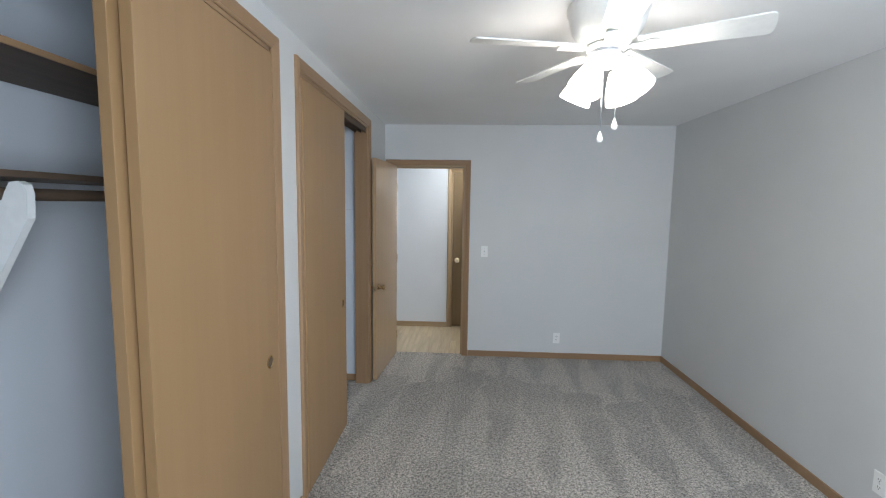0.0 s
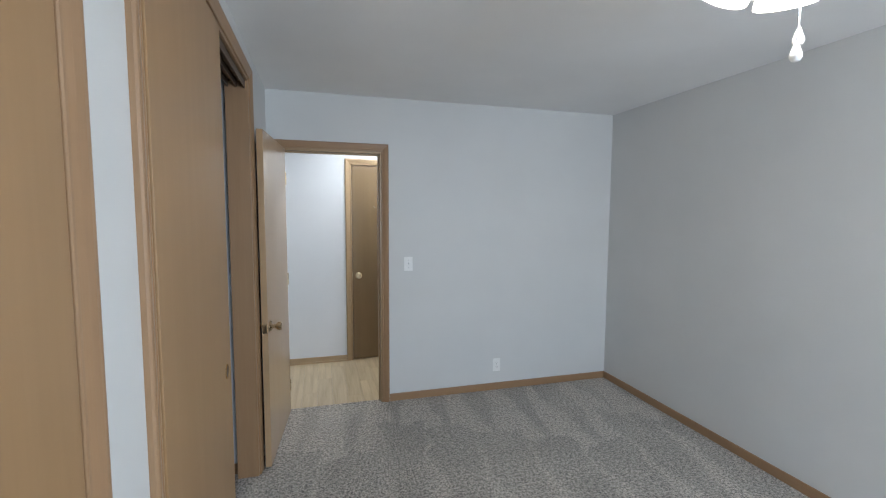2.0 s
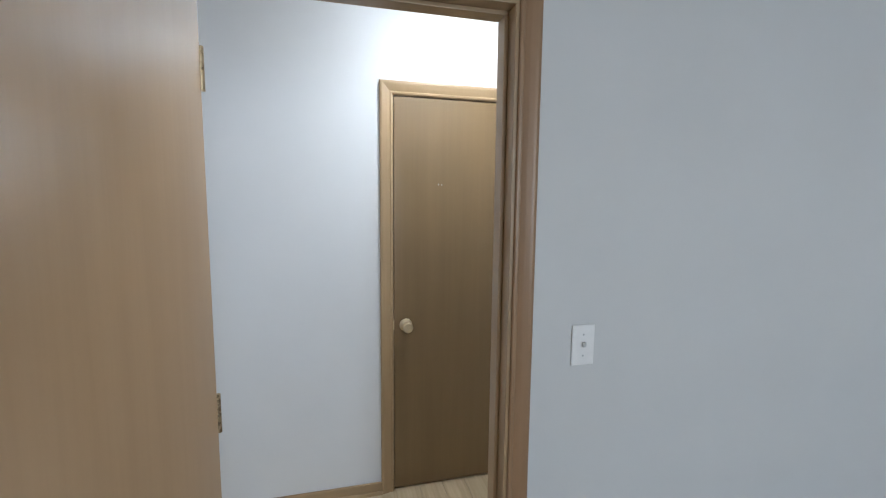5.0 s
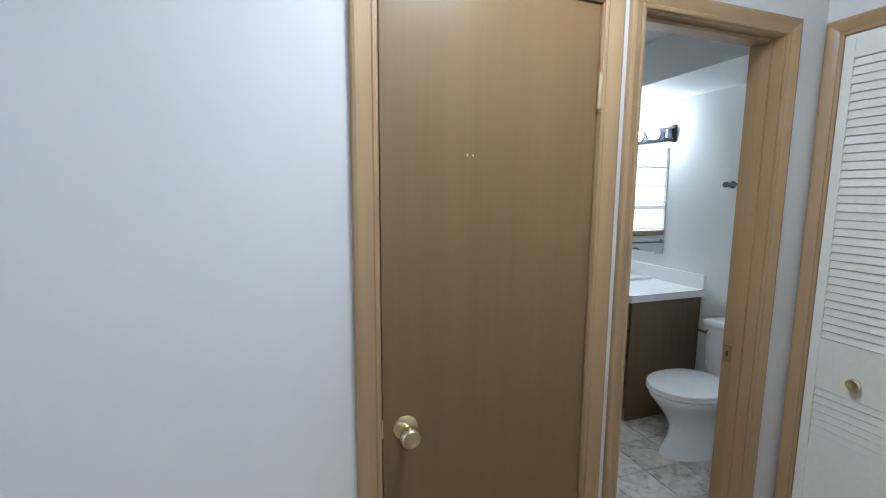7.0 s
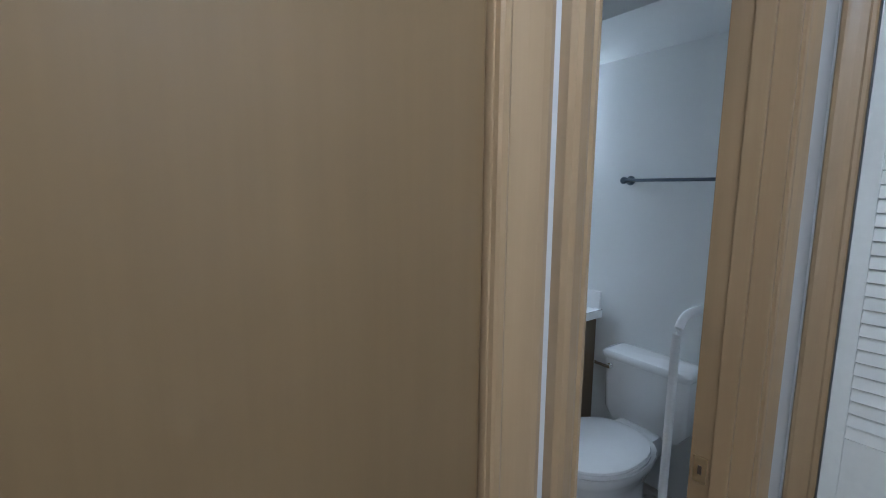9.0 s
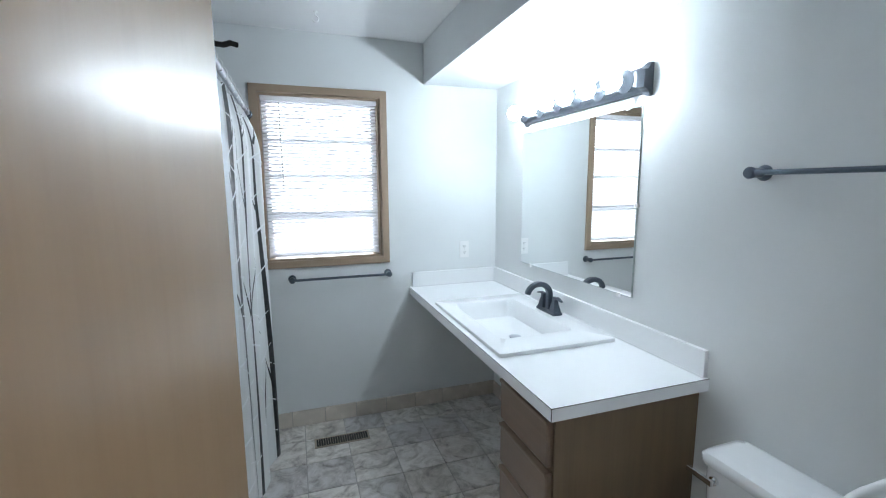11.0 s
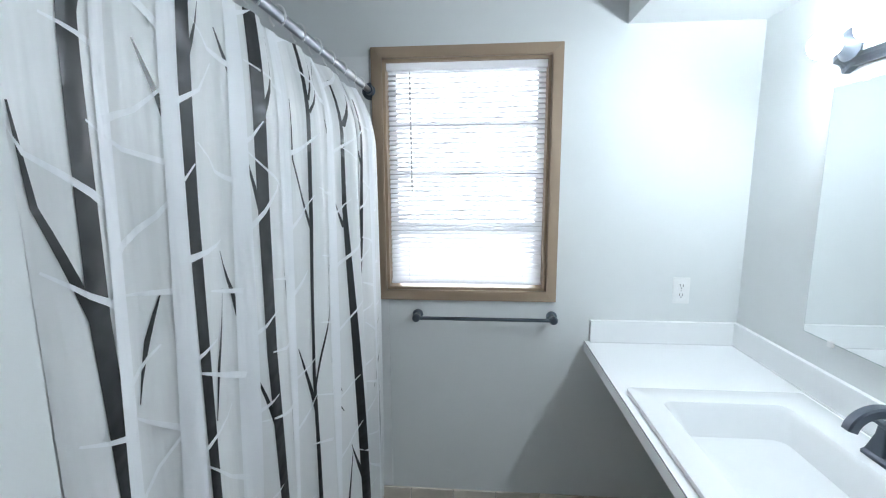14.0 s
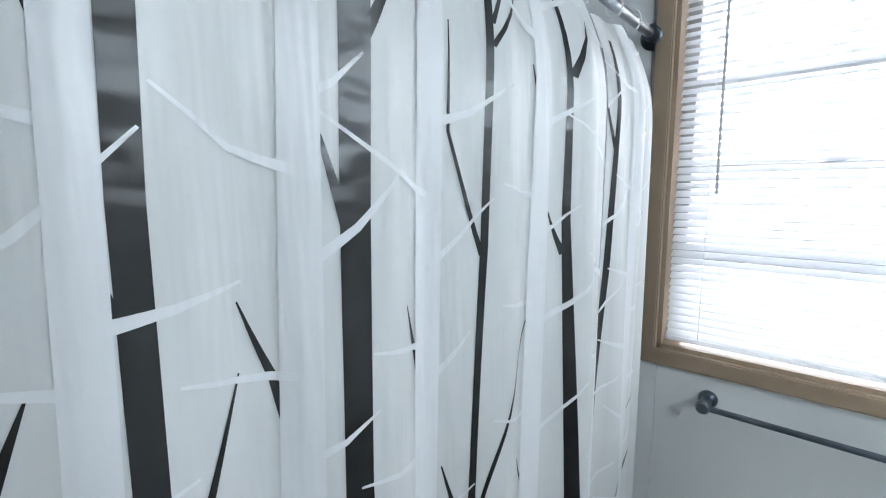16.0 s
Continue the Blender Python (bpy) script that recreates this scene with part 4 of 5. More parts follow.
M_GUN2 = plain("pewter", (0.12, 0.145, 0.175), 0.28, 0.9, 60, 0.02, 0.0, 0.0, 0.0)
towel_bar((0.862, WIN, 0.978), (1.462, WIN, 0.978), (0, -1, 0), "dark pewter towel bar below the window")
towel_bar((BX, 2.092, 1.578), (BX, 1.482, 1.578), (-1, 0, 0), "dark pewter towel bar above the toilet")

# ---- toilet ----
TY = 1.862
toi = thing("toilet", (1.85, TY, 0), "white porcelain toilet with closed lid", "toilet")
def egg(x0, x1, w, z, n=28, back=0.75):
    """An egg-shaped ring: round at x0, blunter at x1."""
    out = []
    cx = x0 + (x1 - x0) * 0.5
    for k in range(n):
        q = 2 * math.pi * k / n
        c, s = math.cos(q), math.sin(q)
        px = (1 if c > 0 else -1) * abs(c) ** (back if c > 0 else 1.0)
        out.append((cx + px * (x1 - x0) / 2, TY + s * w / 2, z))
    return out
bm = bmesh.new()
loft(bm, [egg(1.575, 2.10, 0.235, 0.0), egg(1.58, 2.10, 0.225, 0.03), egg(1.625, 2.09, 0.19, 0.10), egg(1.635, 2.09, 0.195, 0.17), egg(1.60, 2.09, 0.25, 0.24), egg(1.545, 2.08, 0.325, 0.31), egg(1.50, 2.06, 0.378, 0.365), egg(1.497, 2.05, 0.382, 0.385), egg(1.53, 2.04, 0.34, 0.392)])
box(bm, 1.97, 2.13, TY - 0.11, TY + 0.11, 0.28, 0.392, r=0.02)
part("bowl", bm, M_PORC, toi, smooth=True)
bm = bmesh.new()
loft(bm, [egg(1.491, 1.99, 0.38, 0.393), egg(1.485, 1.99, 0.39, 0.398), egg(1.485, 1.99, 0.39, 0.408), egg(1.491, 1.985, 0.38, 0.413)])
part("seat", bm, M_PORC2, toi, smooth=True)
bm = bmesh.new()
loft(bm, [egg(1.489, 1.985, 0.384, 0.4145), egg(1.486, 1.985, 0.39, 0.419), egg(1.489, 1.983, 0.384, 0.428), egg(1.53, 1.97, 0.32, 0.434), egg(1.60, 1.93, 0.2, 0.437)])
part("lid", bm, M_PORC2, toi, smooth=True)
bm = bmesh.new()
loft(bm, [rounded(2.085, 2.236, TY - 0.175, TY + 0.175, 0.375, 0.03), rounded(2.082, 2.238, TY - 0.205, TY + 0.205, 0.42, 0.03), rounded(2.07, 2.24, TY - 0.21, TY + 0.21, 0.685, 0.03)])
part("tank", bm, M_PORC, toi, smooth=True)
bm = bmesh.new()
loft(bm, [rounded(2.064, 2.244, TY - 0.218, TY + 0.218, 0.686, 0.03), rounded(2.06, 2.246, TY - 0.222, TY + 0.222, 0.694, 0.032), rounded(2.06, 2.246, TY - 0.222, TY + 0.222, 0.712, 0.032), rounded(2.068, 2.24, TY - 0.212, TY + 0.212, 0.724, 0.03), rounded(2.09, 2.22, TY - 0.19, TY + 0.19, 0.729, 0.03)])
part("tank_lid", bm, M_PORC, toi, smooth=True)
hn = bmesh.new()
lathe(hn, [(0.014, 0.0), (0.014, 0.008), (0.008, 0.010), (0.008, 0.018)], Matrix.Translation((2.071, TY + 0.165, 0.648)) @ FACE_NX, 16)
box(hn, 2.045, 2.057, TY + 0.155, TY + 0.245, 0.638, 0.656, 0.003)
part("flush_lever", hn, M_CHROME, toi, "chrome flush lever")
for y in (-0.1, 0.1):
    part("bolt_cap", lathe(bmesh.new(), [(0.016, 0.0), (0.016, 0.012), (0.010, 0.022), (0.002, 0.025)], pose(1.86, TY + y * 1.15, 0.0), 14), M_PORC, toi, smooth=True)

# white bent-tube stand beside the toilet
st = thing("tube_stand", (1.63, 1.45, 0), "white bent-tube stand beside the toilet", "stand")
pts = [(1.495, 1.45, 0.0), (1.505, 1.45, 1.04)] + [(1.505 + 0.08 * (1 - math.cos(q)), 1.45, 1.06 + 0.08 * math.sin(q)) for q in np.linspace(0, math.pi / 2, 7)]
pts += [(1.77 + 0.08 * math.sin(q), 1.45, 1.06 + 0.08 * math.cos(q)) for q in np.linspace(0, math.pi / 2, 7)] + [(1.85, 1.45, 0.0)]
part("frame", tube(bmesh.new(), pts, 0.013, 12), M_WPAINT, st, smooth=True)
part("crossbar", tube(bmesh.new(), [(1.50, 1.45, 0.3), (1.85, 1.45, 0.3)], 0.010, 10), M_WPAINT, st, smooth=True)

# ---- bath tub and alcove ----
tub = thing("bathtub", (0.23, 3.18, 0), "white bathtub in the curtained alcove", "bathtub")
bm = bmesh.new()
loft(bm, [rounded(-0.195, 0.65, 2.47, 3.935, 0.0, 0.02), rounded(-0.195, 0.65, 2.47, 3.935, 0.40, 0.02), rounded(-0.19, 0.645, 2.475, 3.93, 0.41, 0.02), rounded(-0.12, 0.57, 2.55, 3.85, 0.405, 0.10), rounded(-0.08, 0.53, 2.60, 3.78, 0.12, 0.14), rounded(0.0, 0.45, 2.70, 3.68, 0.09, 0.14)])
part("shell", bm, M_PORC, tub, smooth=True)
structure("trim_alcove_panel", boxes((-0.195, 0.668, WIN - 0.006, WIN, 0.41, 2.1), (0.668, 0.728, WIN - 0.006, WIN, 0.108, 1.052), (0.651, 0.668, WIN - 0.006, WIN, 0.108, 0.41), (-0.2, -0.194, 2.47, WIN - 0.006, 0.41, 2.1), r=0.001), M_PORC2, "white plastic alcove panel", "panel")

rod = thing("curtain_rod", (0.672, 3.18, 1.957), "brushed metal shower curtain rod between the alcove walls", "curtain rod")
part("tube", tube(bmesh.new(), [(0.672, 2.30, 1.957), (0.672, WIN - 0.004, 1.957)], 0.0125, 16), M_NICKEL, rod, smooth=True)
part("flange", lathe(bmesh.new(), [(0.036, 0.0), (0.036, 0.008), (0.026, 0.018), (0.019, 0.022), (0.019, 0.05)], Matrix.Translation((0.672, WIN, 1.957)) @ FACE_NY, 24), M_GUN2, rod, "dark metal end flange", True)

# ---- shower curtain ----
CY0, CY1, CZ0, CZ1 = 2.470, 3.81, 0.16, 1.915
def drape(y, z, off=0.0):
    """The hanging sheet: folds that are tight at the hooks and open out downwards."""
    u = (y - CY0) / (CY1 - CY0)
    deep = 0.009 + 0.009 * (1 - (z - CZ0) / (CZ1 - CZ0))
    v = min(max((y - 2.4) / 1.2, 0.0), 1.0)
    hang = 0.648 + 0.078 * v * v * (3 - 2 * v)
    pull = max(0.0, (z - 1.70) / 0.215) ** 2
    x = hang + (0.668 - hang) * pull
    x += 0.026 * math.exp(-((y - 3.38) / 0.07) ** 2) * (1 - 0.6 * min(pull, 1.0))
    x += deep * math.sin(2 * math.pi * 6.0 * u + 0.9 * math.sin(5 * u) + 0.35 * math.sin(2.1 * z)) + 0.0045 * math.sin(2 * math.pi * 13 * u + 1.3 * z) * (0.4 + u)
    return Vector((x + off, y, z))


cur = thing("shower_curtain", (0.70, 3.16, CZ0), "translucent white shower curtain printed with bare black and white trees", "shower curtain")
bm = bmesh.new()
ny, nz = 170, 40
grid = [[bm.verts.new(drape(CY0 + (CY1 - CY0) * i / ny, CZ0 + (CZ1 - CZ0) * j / nz)) for j in range(nz + 1)] for i in range(ny + 1)]
for i in range(ny):
    for j in range(nz):
        bm.faces.new((grid[i][j], grid[i + 1][j], grid[i + 1][j + 1], grid[i][j + 1]))
part("sheet", bm, M_CURTAIN, cur, smooth=True)


def stroke(bm, pts, w0, w1, off):
    """A printed ribbon on the sheet through (y, z) points, tapering from w0 to w1."""
    dense = []
    for (ya, za), (yb, zb) in zip(pts, pts[1:]):
        n = max(2, int(math.hypot(yb - ya, zb - za) / 0.03))
        dense += [(ya + (yb - ya) * k / n, za + (zb - za) * k / n) for k in range(n)]
    dense.append(pts[-1])
    rows = []
    m = len(dense)
    for i, (y, z) in enumerate(dense):
        ya, za = dense[max(i - 1, 0)]
        yb, zb = dense[min(i + 1, m - 1)]
        L = math.hypot(yb - ya, zb - za) or 1
        ny_, nz_ = -(zb - za) / L, (yb - ya) / L
        w = (w0 + (w1 - w0) * i / (m - 1)) / 2
        cols = 5 if w0 > 0.02 else 3
        row = []
        for c in range(cols):
            f = -1 + 2 * c / (cols - 1)
            yy, zz = min(max(y + ny_ * w * f, CY0), CY1), min(max(z + nz_ * w * f, CZ0), CZ1)
            row.append(bm.verts.new(drape(yy, zz, off)))
        rows.append(row)
    for a, c in zip(rows, rows[1:]):
        for k in range(len(a) - 1):
            bm.faces.new((a[k], a[k + 1], c[k + 1], c[k]))


rng = random.Random(7)
WHITE_LBL, BLACK_LBL = "white printed birch", "glossy black printed tree"


def tree(path, w0, w1, limbs, mat=M_INK, off=0.0012, twigs=0, name="black_tree", label=BLACK_LBL):
    """One printed tree: a trunk through (y, z) points and limbs, each a width and its points."""
    bm = bmesh.new()
    stroke(bm, path, w0, w1, off)
    for w, *pts in limbs:
        stroke(bm, pts, w, 0.002, off)
    ends = (path[0], path[-1])
    for k in range(twigs):
        f = (k + rng.uniform(0.1, 0.9)) / twigs
        y, z = (ends[0][q] + (ends[1][q] - ends[0][q]) * f for q in (0, 1))
        s, L, rise = (1 if k % 2 else -1), rng.uniform(0.07, 0.17), rng.uniform(0.15, 0.9)
        stroke(bm, [(y, z), (y + s * L * 0.5, z + L * rise * rng.uniform(0.3, 0.5)), (y + s * L, z + L * rise)], rng.uniform(0.009, 0.015), 0.003, off)
    part(name, bm, mat, cur, label, True)


tree([(2.600, CZ0), (2.565, 1.0), (2.540, 1.40), (2.542, 1.60), (2.546, CZ1)], 0.056, 0.026,
     [(0.017, (2.533, 1.40), (2.482, 1.547), (2.473, 1.66)), (0.012, (2.540, 1.73), (2.570, 1.82)), (0.014, (2.575, 0.90), (2.615, 1.03))])
tree([(2.704, CZ0), (2.717, 1.15), (2.723, 1.55), (2.738, CZ1)], 0.031, 0.025,
     [(0.011, (2.735, 1.765), (2.780, 1.87)), (0.010, (2.714, 1.44), (2.690, 1.53))])
tree([(2.948, CZ0), (2.918, 1.20), (2.926, 1.52), (2.940, CZ1)], 0.042, 0.034,
     [(0.015, (2.940, 1.71), (2.985, 1.795), (3.016, 1.89)), (0.015, (2.915, 1.52), (2.882, 1.64)), (0.018, (2.925, 1.00), (2.868, 1.18))])
tree([(3.110, CZ0), (3.113, 1.07), (3.140, 1.47), (3.156, CZ1)], 0.019, 0.010,
     [(0.008, (3.155, 1.75), (3.265, 1.90)), (0.007, (3.156, 1.78), (3.205, 1.905)), (0.009, (3.136, 1.46), (3.078, 1.63), (3.082, 1.77)),
      (0.015, (3.112, 0.97), (3.066, 1.155)), (0.010, (3.116, 1.03), (3.200, 1.226), (3.272, 1.37))])
tree([(3.402, CZ0), (3.366, 1.05), (3.346, 1.50), (3.349, 1.87)], 0.046, 0.006,
     [(0.014, (3.353, 1.74), (3.402, 1.84)), (0.013, (3.342, 1.44), (3.297, 1.53)), (0.016, (3.382, 0.55), (3.335, 0.72))])
tree([(3.500, 0.28), (3.530, 0.93), (3.570, 1.37), (3.592, 1.86)], 0.034, 0.010,
     [(0.010, (3.512, 0.82), (3.470, 0.98)), (0.010, (3.584, 1.62), (3.548, 1.73), (3.560, 1.84))])
tree([(3.640, 0.20), (3.660, 0.45), (3.715, 0.72)], 0.014, 0.003, [(0.008, (3.655, 0.42), (3.690, 0.76))])
# loose leaf-like twigs: tip, belly and tip of each
for y0, z0, y1, z1, y2, z2 in ((2.650, 1.775, 2.679, 1.700, 2.692, 1.628), (2.838, 1.85, 2.863, 1.780, 2.876, 1.665), (2.804, 1.45, 2.836, 1.363, 2.853, 1.25), (2.801, 1.38, 2.756, 1.247, 2.736, 1.15),
                               (2.653, 1.405, 2.630, 1.340, 2.606, 1.25), (3.000, 1.41, 3.021, 1.335, 3.036, 1.255), (3.225, 1.10, 3.262, 1.02, 3.300, 0.925), (3.228, 0.96, 3.270, 0.915, 3.306, 0.855)):
    bm = bmesh.new()
    stroke(bm, [(y0, z0), (y1, z1)], 0.002, 0.0095, 0.0012)
    stroke(bm, [(y1, z1), (y2, z2)], 0.0095, 0.002, 0.0012)
    part("black_twig", bm, M_INK, cur, "", True)
for y0, z0, y1, z1, y2, z2 in ((3.775, 1.09, 3.72, 1.055, 3.68, 1.02), (3.764, 0.965, 3.68, 0.87, 3.61, 0.79), (3.028, 1.07, 3.014, 1.00, 3.004, 0.94), (3.258, 1.745, 3.276, 1.67, 3.289, 1.60),
                               (2.660, 0.98, 2.688, 0.86, 2.700, 0.74), (2.800, 0.82, 2.822, 0.70, 2.836, 0.58), (3.020, 0.80, 3.002, 0.66, 2.996, 0.50), (3.340, 0.70, 3.316, 0.55, 3.308, 0.42)):
    bm = bmesh.new()
    stroke(bm, [(y0, z0), (y1, z1)], 0.002, 0.009, 0.0012)
    stroke(bm, [(y1, z1), (y2, z2)], 0.009, 0.002, 0.0012)
    part("black_twig", bm, M_INK, cur, "", True)
for low, high, w in ((2.525, 2.600, 0.036), (2.628, 2.706, 0.038), (2.808, 2.882, 0.044), (3.000, 3.056, 0.046), (3.245, 3.288, 0.050), (3.490, 3.512, 0.040), (3.640, 3.668, 0.030)):
    tree([(low, CZ0), ((low + high) / 2 + 0.004, 1.0), (high, CZ1)], w * 1.15, w * 0.85, [], M_WINK, 0.0026, 18, "white_tree", WHITE_LBL)
for k in range(12):
    y = CY0 + 0.03 + (CY1 - CY0 - 0.06) * k / 11
    hk = bmesh.new()
    tube(hk, [(0.672 + 0.019 * math.sin(q), y, 1.953 + 0.024 * math.cos(q)) for q in np.linspace(-2.6, 2.6, 16)], 0.0025, 8)
    part("hook", hk, M_WHITE, cur, "white plastic ring hook", True)

# ---- bathroom window ----
wi = thing("window_bathroom", (1.077, WIN, 1.59), "double-hung window in a brown wooden casing", "window", kind="structure")
cw = 0.045


def mitred(corners, depth):
    """A casing board with mitred ends: four (x, z) corners, its front edges eased."""
    bm = bmesh.new()
    back = [bm.verts.new((x, WIN, z)) for x, z in corners]
    front = [bm.verts.new((x, WIN - depth, z)) for x, z in corners]
    bm.faces.new(back)
    face = bm.faces.new(front[::-1])
    for k in range(4):
        bm.faces.new((back[k], front[k], front[(k + 1) % 4], back[(k + 1) % 4]))
    bmesh.ops.recalc_face_normals(bm, faces=bm.faces)
    bmesh.ops.bevel(bm, geom=[e for e in bm.edges if all(abs(q.co.y - WIN + depth) < 1e-5 for q in e.verts)], offset=0.0035, segments=2, affect="EDGES")
    return bm


ox0, ox1, oz0, oz1 = WX0 - cw, WX1 + cw, WZ0 - cw, WZ1 + cw
part("window_frame", mitred(((ox0, oz0), (WX0, WZ0), (WX0, WZ1), (ox0, oz1)), 0.019), M_HTRIM2, wi, "brown stained upright")
part("window_frame", mitred(((WX1, WZ0), (ox1, oz0), (ox1, oz1), (WX1, WZ1)), 0.019), M_HTRIM2, wi, "brown stained upright")
part("window_frame", mitred(((ox0, oz0), (ox1, oz0), (WX1, WZ0), (WX0, WZ0)), 0.019), M_HTRIM2X, wi, "brown stained rail")
part("window_frame", mitred(((WX0, WZ1), (WX1, WZ1), (ox1, oz1), (ox0, oz1)), 0.019), M_HTRIM2X, wi, "brown stained rail")
part("reveal", boxes((WX0, WX0 + 0.012, WIN, WIN + 0.1, WZ0, WZ1), (WX1 - 0.012, WX1, WIN, WIN + 0.1, WZ0, WZ1), (WX0, WX1, WIN, WIN + 0.1, WZ0, WZ0 + 0.012), (WX0, WX1, WIN, WIN + 0.1, WZ1 - 0.012, WZ1)), M_HTRIM2, wi)
part("sash", boxes((WX0 + 0.012, WX0 + 0.045, WIN + 0.07, WIN + 0.1, WZ0 + 0.012, WZ1 - 0.012), (WX1 - 0.045, WX1 - 0.012, WIN + 0.07, WIN + 0.1, WZ0 + 0.012, WZ1 - 0.012),
     (WX0 + 0.045, WX1 - 0.045, WIN + 0.07, WIN + 0.1, 1.35, 1.392), (WX0 + 0.045, WX1 - 0.045, WIN + 0.075, WIN + 0.095, 1.808, 1.832), (WX0 + 0.045, WX1 - 0.045, WIN + 0.075, WIN + 0.095, 1.590, 1.612), r=0.002), M_VINYL, wi, "grey sash bars")
for z in (1.832, 1.612):
    part("sash_latch", boxes((1.05, 1.09, WIN + 0.066, WIN + 0.08, z, z + 0.012), r=0.002), M_GREY, wi, "small grey sash latch")
pn = part("pane", boxes((WX0 + 0.04, WX1 - 0.04, WIN + 0.084, WIN + 0.087, WZ0 + 0.02, WZ1 - 0.02)), M_PANE, wi)
pn.visible_shadow = False
structure("backdrop", boxes((-1.5, 3.6, 5.2, 5.25, -0.5, 4.0)), M_OUT, "bright overcast daylight outside the window", "backdrop")

bl = thing("window_blind", (1.077, WIN + 0.03, WZ1), "white horizontal mini blind, lowered and open", "blind")
part("headrail", boxes((WX0 + 0.014, WX1 - 0.014, WIN + 0.012, WIN + 0.05, WZ1 - 0.042, WZ1 - 0.013), r=0.003), M_BLIND, bl)
part("bottom_rail", boxes((WX0 + 0.016, WX1 - 0.016, WIN + 0.020, WIN + 0.044, WZ0 + 0.022, WZ0 + 0.036), r=0.004), M_BLIND, bl)
sl = bmesh.new()
def slat_ring(x):
    up = [(x, WIN + 0.032 + 0.0125 * f * math.cos(0.7), 0.0125 * f * math.sin(0.7) + 0.0018 * (1 - f * f)) for f in np.linspace(-1, 1, 6)]
    return up + [(p[0], p[1] + 0.0004, p[2] - 0.0007) for p in up[::-1]]


loft(sl, [slat_ring(x) for x in (WX0 + 0.018, WX1 - 0.018)])
bmesh.ops.recalc_face_normals(sl, faces=sl.faces)
slat_mesh = bpy.data.meshes.new("slat")
sl.to_mesh(slat_mesh)
sl.free()
slat_mesh.materials.append(M_BLIND)
ns = 44
for k in range(ns):
    z = WZ0 + 0.045 + (WZ1 - 0.05 - WZ0 - 0.045) * k / (ns - 1)
    o = new("slat", slat_mesh)
    o.parent = bl
    o.matrix_parent_inverse = bl.matrix_basis.inverted()
    o.location = (0, 0, z)
for x in (WX0 + 0.10, WX1 - 0.10):
    part("ladder_cord", tube(bmesh.new(), [(x, WIN + 0.0185, WZ0 + 0.03), (x, WIN + 0.0185, WZ1 - 0.03)], 0.0009, 6), M_BLIND, bl)
part("tilt_wand", tube(bmesh.new(), [(0.838, WIN + 0.012, WZ1 - 0.05), (0.843, WIN + 0.006, 1.535)], 0.0035, 8), M_GREY, bl, "grey plastic tilt wand")

# ---- floor register ----
rg = thing("floor_register", (1.105, 3.705, 0), "tan metal floor register with black slots", "floor vent")
part("frame", boxes((0.94, 1.27, 3.655, 3.755, 0.0, 0.004), r=0.0015), M_REG, rg)
part("recess", boxes((0.953, 1.258, 3.667, 3.743, 0.0038, 0.0046)), M_BLACK, rg, "black opening")
fin = bmesh.new()
box(fin, -0.0013, 0.0013, -0.037, 0.037, 0, 0.0012)
fin_mesh = bpy.data.meshes.new("fin")
fin.to_mesh(fin_mesh)
fin.free()
fin_mesh.materials.append(M_REG)
for k in range(21):
    o = new("fin", fin_mesh)
    o.parent, o.matrix_parent_inverse = rg, rg.matrix_basis.inverted()
    o.location = (0.964 + 0.0141 * k, 3.705, 0.0046)

# ---- small hooks ----
hk = thing("ceiling_hook", (1.05, 3.64, CEIL), "small white swag hook in the bathroom ceiling", "hook")
part("hook", tube(bmesh.new(), [(1.05, 3.64, CEIL), (1.05, 3.64, CEIL - 0.02)] + [(1.05 + 0.016 * math.sin(q), 3.64, CEIL - 0.036 + 0.016 * math.cos(q)) for q in np.linspace(0, 4.4, 12)], 0.003, 8), M_WHITE, hk, smooth=True)
part("base", lathe(bmesh.new(), [(0.011, CEIL - 0.004), (0.011, CEIL)], pose(1.05, 3.64, 0), 14), M_WHITE, hk)
for z in (1.775, 1.855):
    bh = thing("door_hook", (0.79, 1.95, z), "black metal hook on the edge of the bathroom door", "hook", "door hooks")
    part("hook", tube(bmesh.new(), [(0.782, 1.945, z + 0.004), (0.79, 1.955, z - 0.004), (0.802, 1.965, z - 0.002), (0.812, 1.972, z + 0.004), (0.822, 1.978, z + 0.003)], 0.0045, 8), M_BLACK, bh, smooth=True)

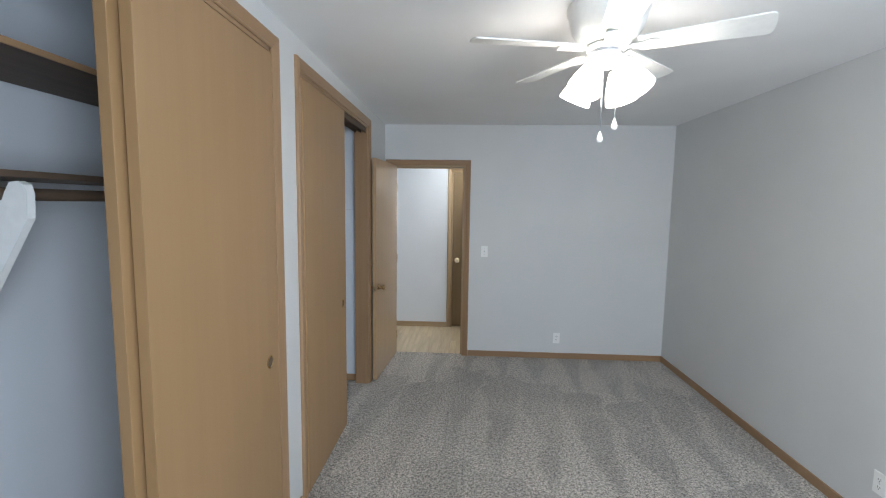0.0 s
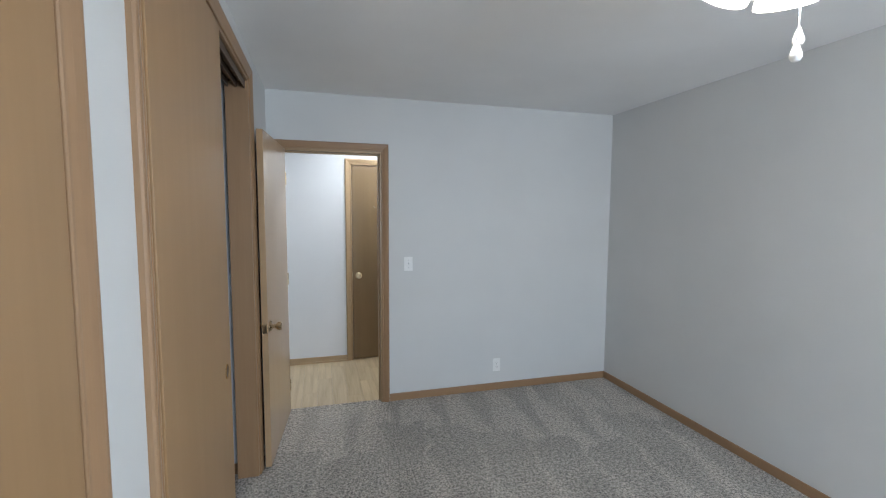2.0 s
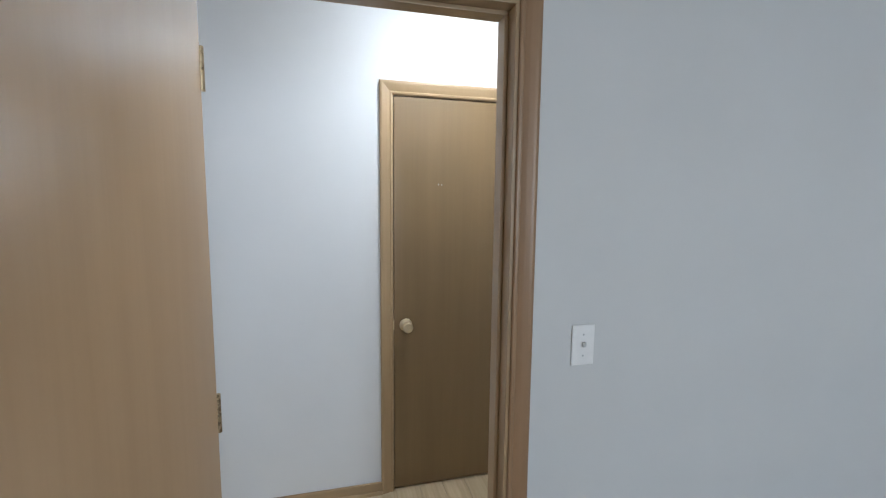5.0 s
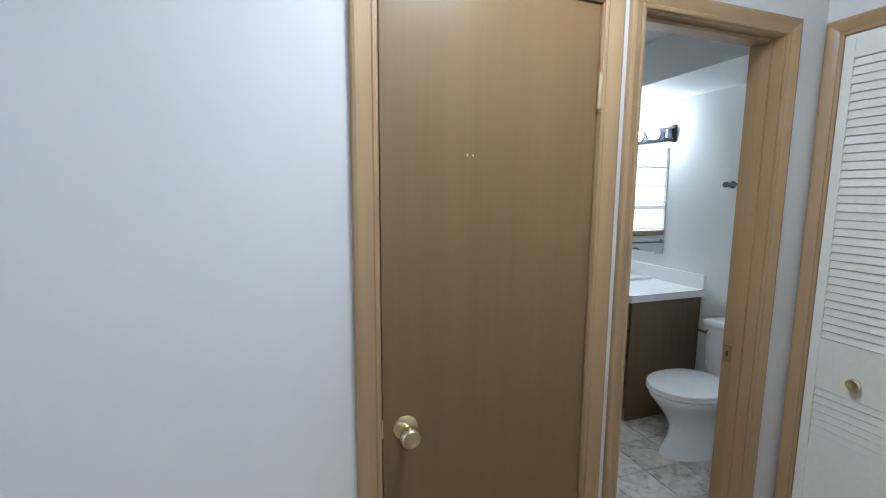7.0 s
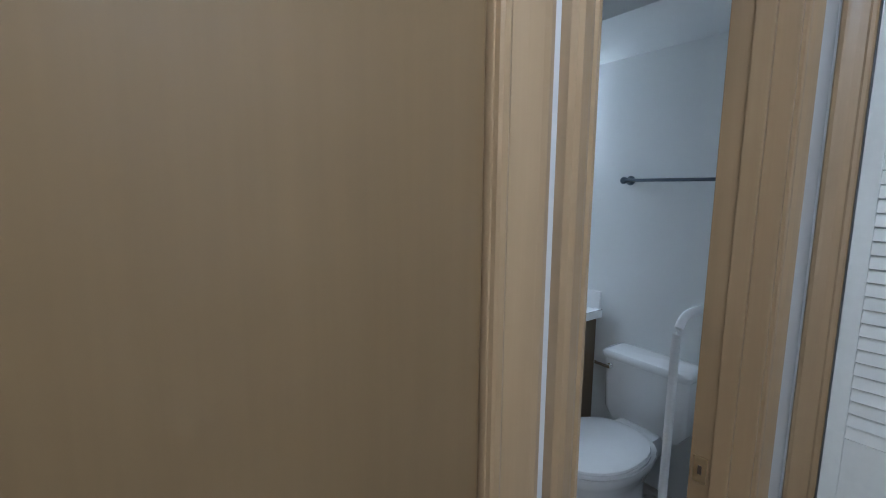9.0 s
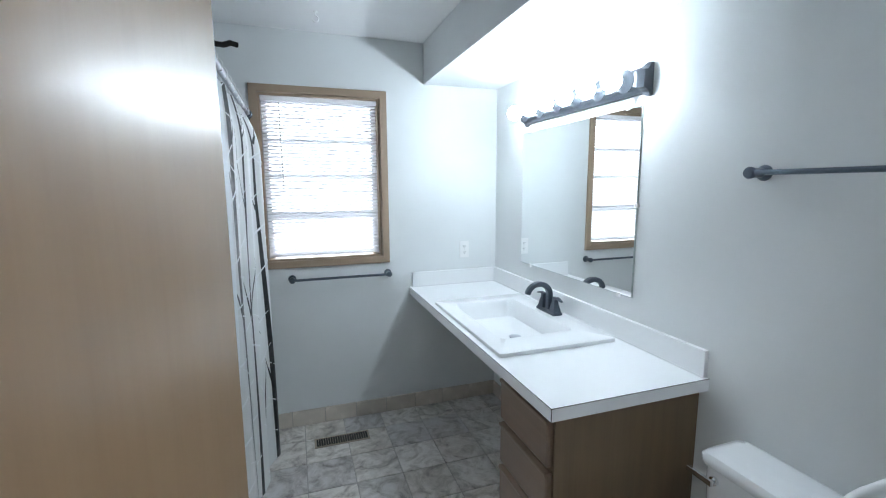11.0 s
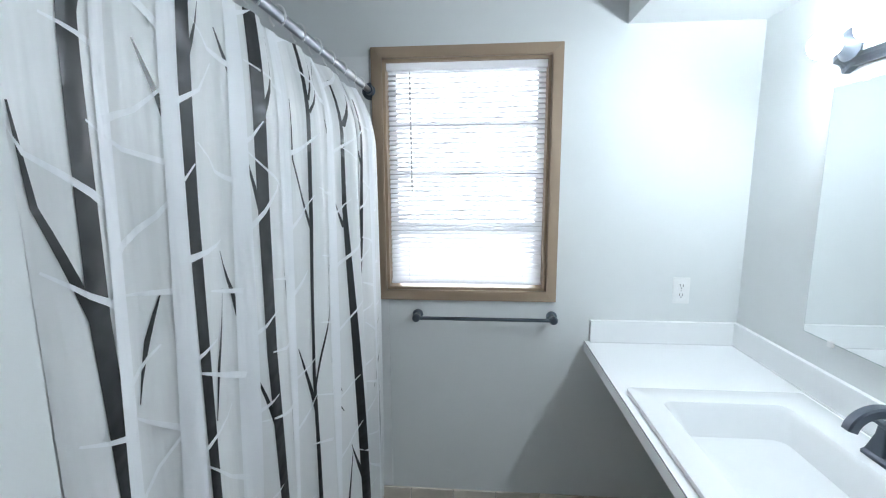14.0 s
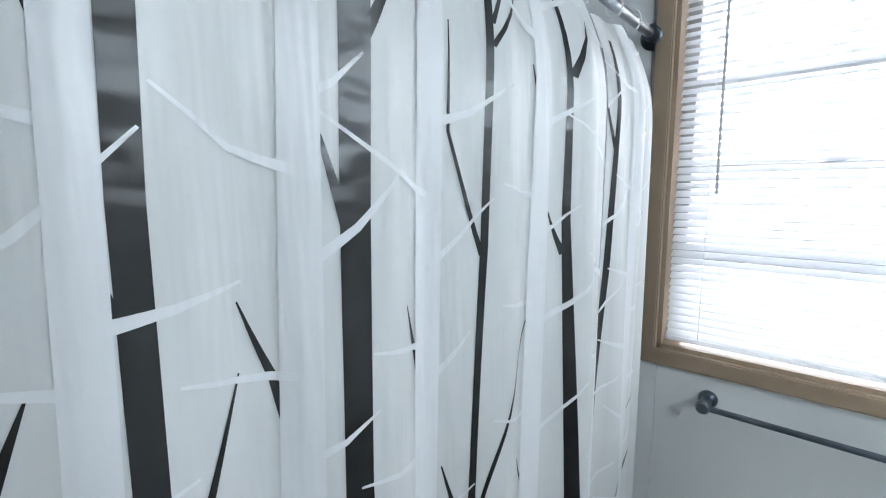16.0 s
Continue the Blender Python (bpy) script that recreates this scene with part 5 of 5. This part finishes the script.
# ---- floor and wall pieces ----
def piece_mesh(name, sx, sy, sz, r, mat):
    bm = bmesh.new()
    box(bm, -sx / 2, sx / 2, -sy / 2, sy / 2, -sz, 0)
    tops = [e for e in bm.edges if all(abs(v.co.z) < 1e-6 for v in e.verts)]
    bmesh.ops.bevel(bm, geom=tops, offset=r, segments=1, affect="EDGES")
    bmesh.ops.recalc_face_normals(bm, faces=bm.faces)
    me = bpy.data.meshes.new(name)
    bm.to_mesh(me)
    bm.free()
    me.materials.append(mat)
    return me


TS = 0.2475
tile = piece_mesh("tile", TS - 0.004, TS - 0.004, 0.007, 0.0015, M_SLATE)
for i in range(9):
    for j in range(12):
        x, y = 0.271 + TS * i, 3.955 - TS * (j + 0.25)
        if x < 2.3 and y > 1.25:
            o = new("tile", tile)
            o.parent = sub_bath
            o.location = (x, y, 0.0)
base = piece_mesh("base_tile", 0.202, 0.102, 0.009, 0.002, M_BTILE)
bt = structure("baseboard_tile", boxes((0.66, BX, WIN - 0.004, WIN - 0.0005, 0.0, 0.1)), M_GROUT, "beige tile baseboard along the window wall", "baseboard")
for k in range(8):
    x = 0.714 + 0.205 * k
    o = new("base_tile", base)
    o.parent = bt
    o.matrix_basis = pose(min(x, 2.145), WIN - 0.011, 0.052, 90, 0, 0)
bt2 = structure("baseboard_tile", boxes((BX - 0.004, BX - 0.0005, 2.62, WIN, 0.0, 0.1)), M_GROUT, "beige tile baseboard under the vanity", "baseboard")
for k in range(6):
    o = new("base_tile", base)
    o.parent = bt2
    o.matrix_basis = pose(BX - 0.011, 3.84 - 0.205 * k, 0.052, 90, 0, -90)
PW = 0.125
n = 0
x = -2.95
while x < 1.43:
    cut = 0.045 + (0.31 * n) % 1.06
    for a, c in ((0.045, cut), (cut, 1.17)):
        if c - a > 0.04:
            o = new("plank", piece_mesh("plank", PW - 0.0012, c - a - 0.0012, 0.008, 0.0006, M_PLANK))
            o.parent = sub_hall
            o.location = (x + PW / 2, (a + c) / 2, 0.0)
    x += PW
    n += 1
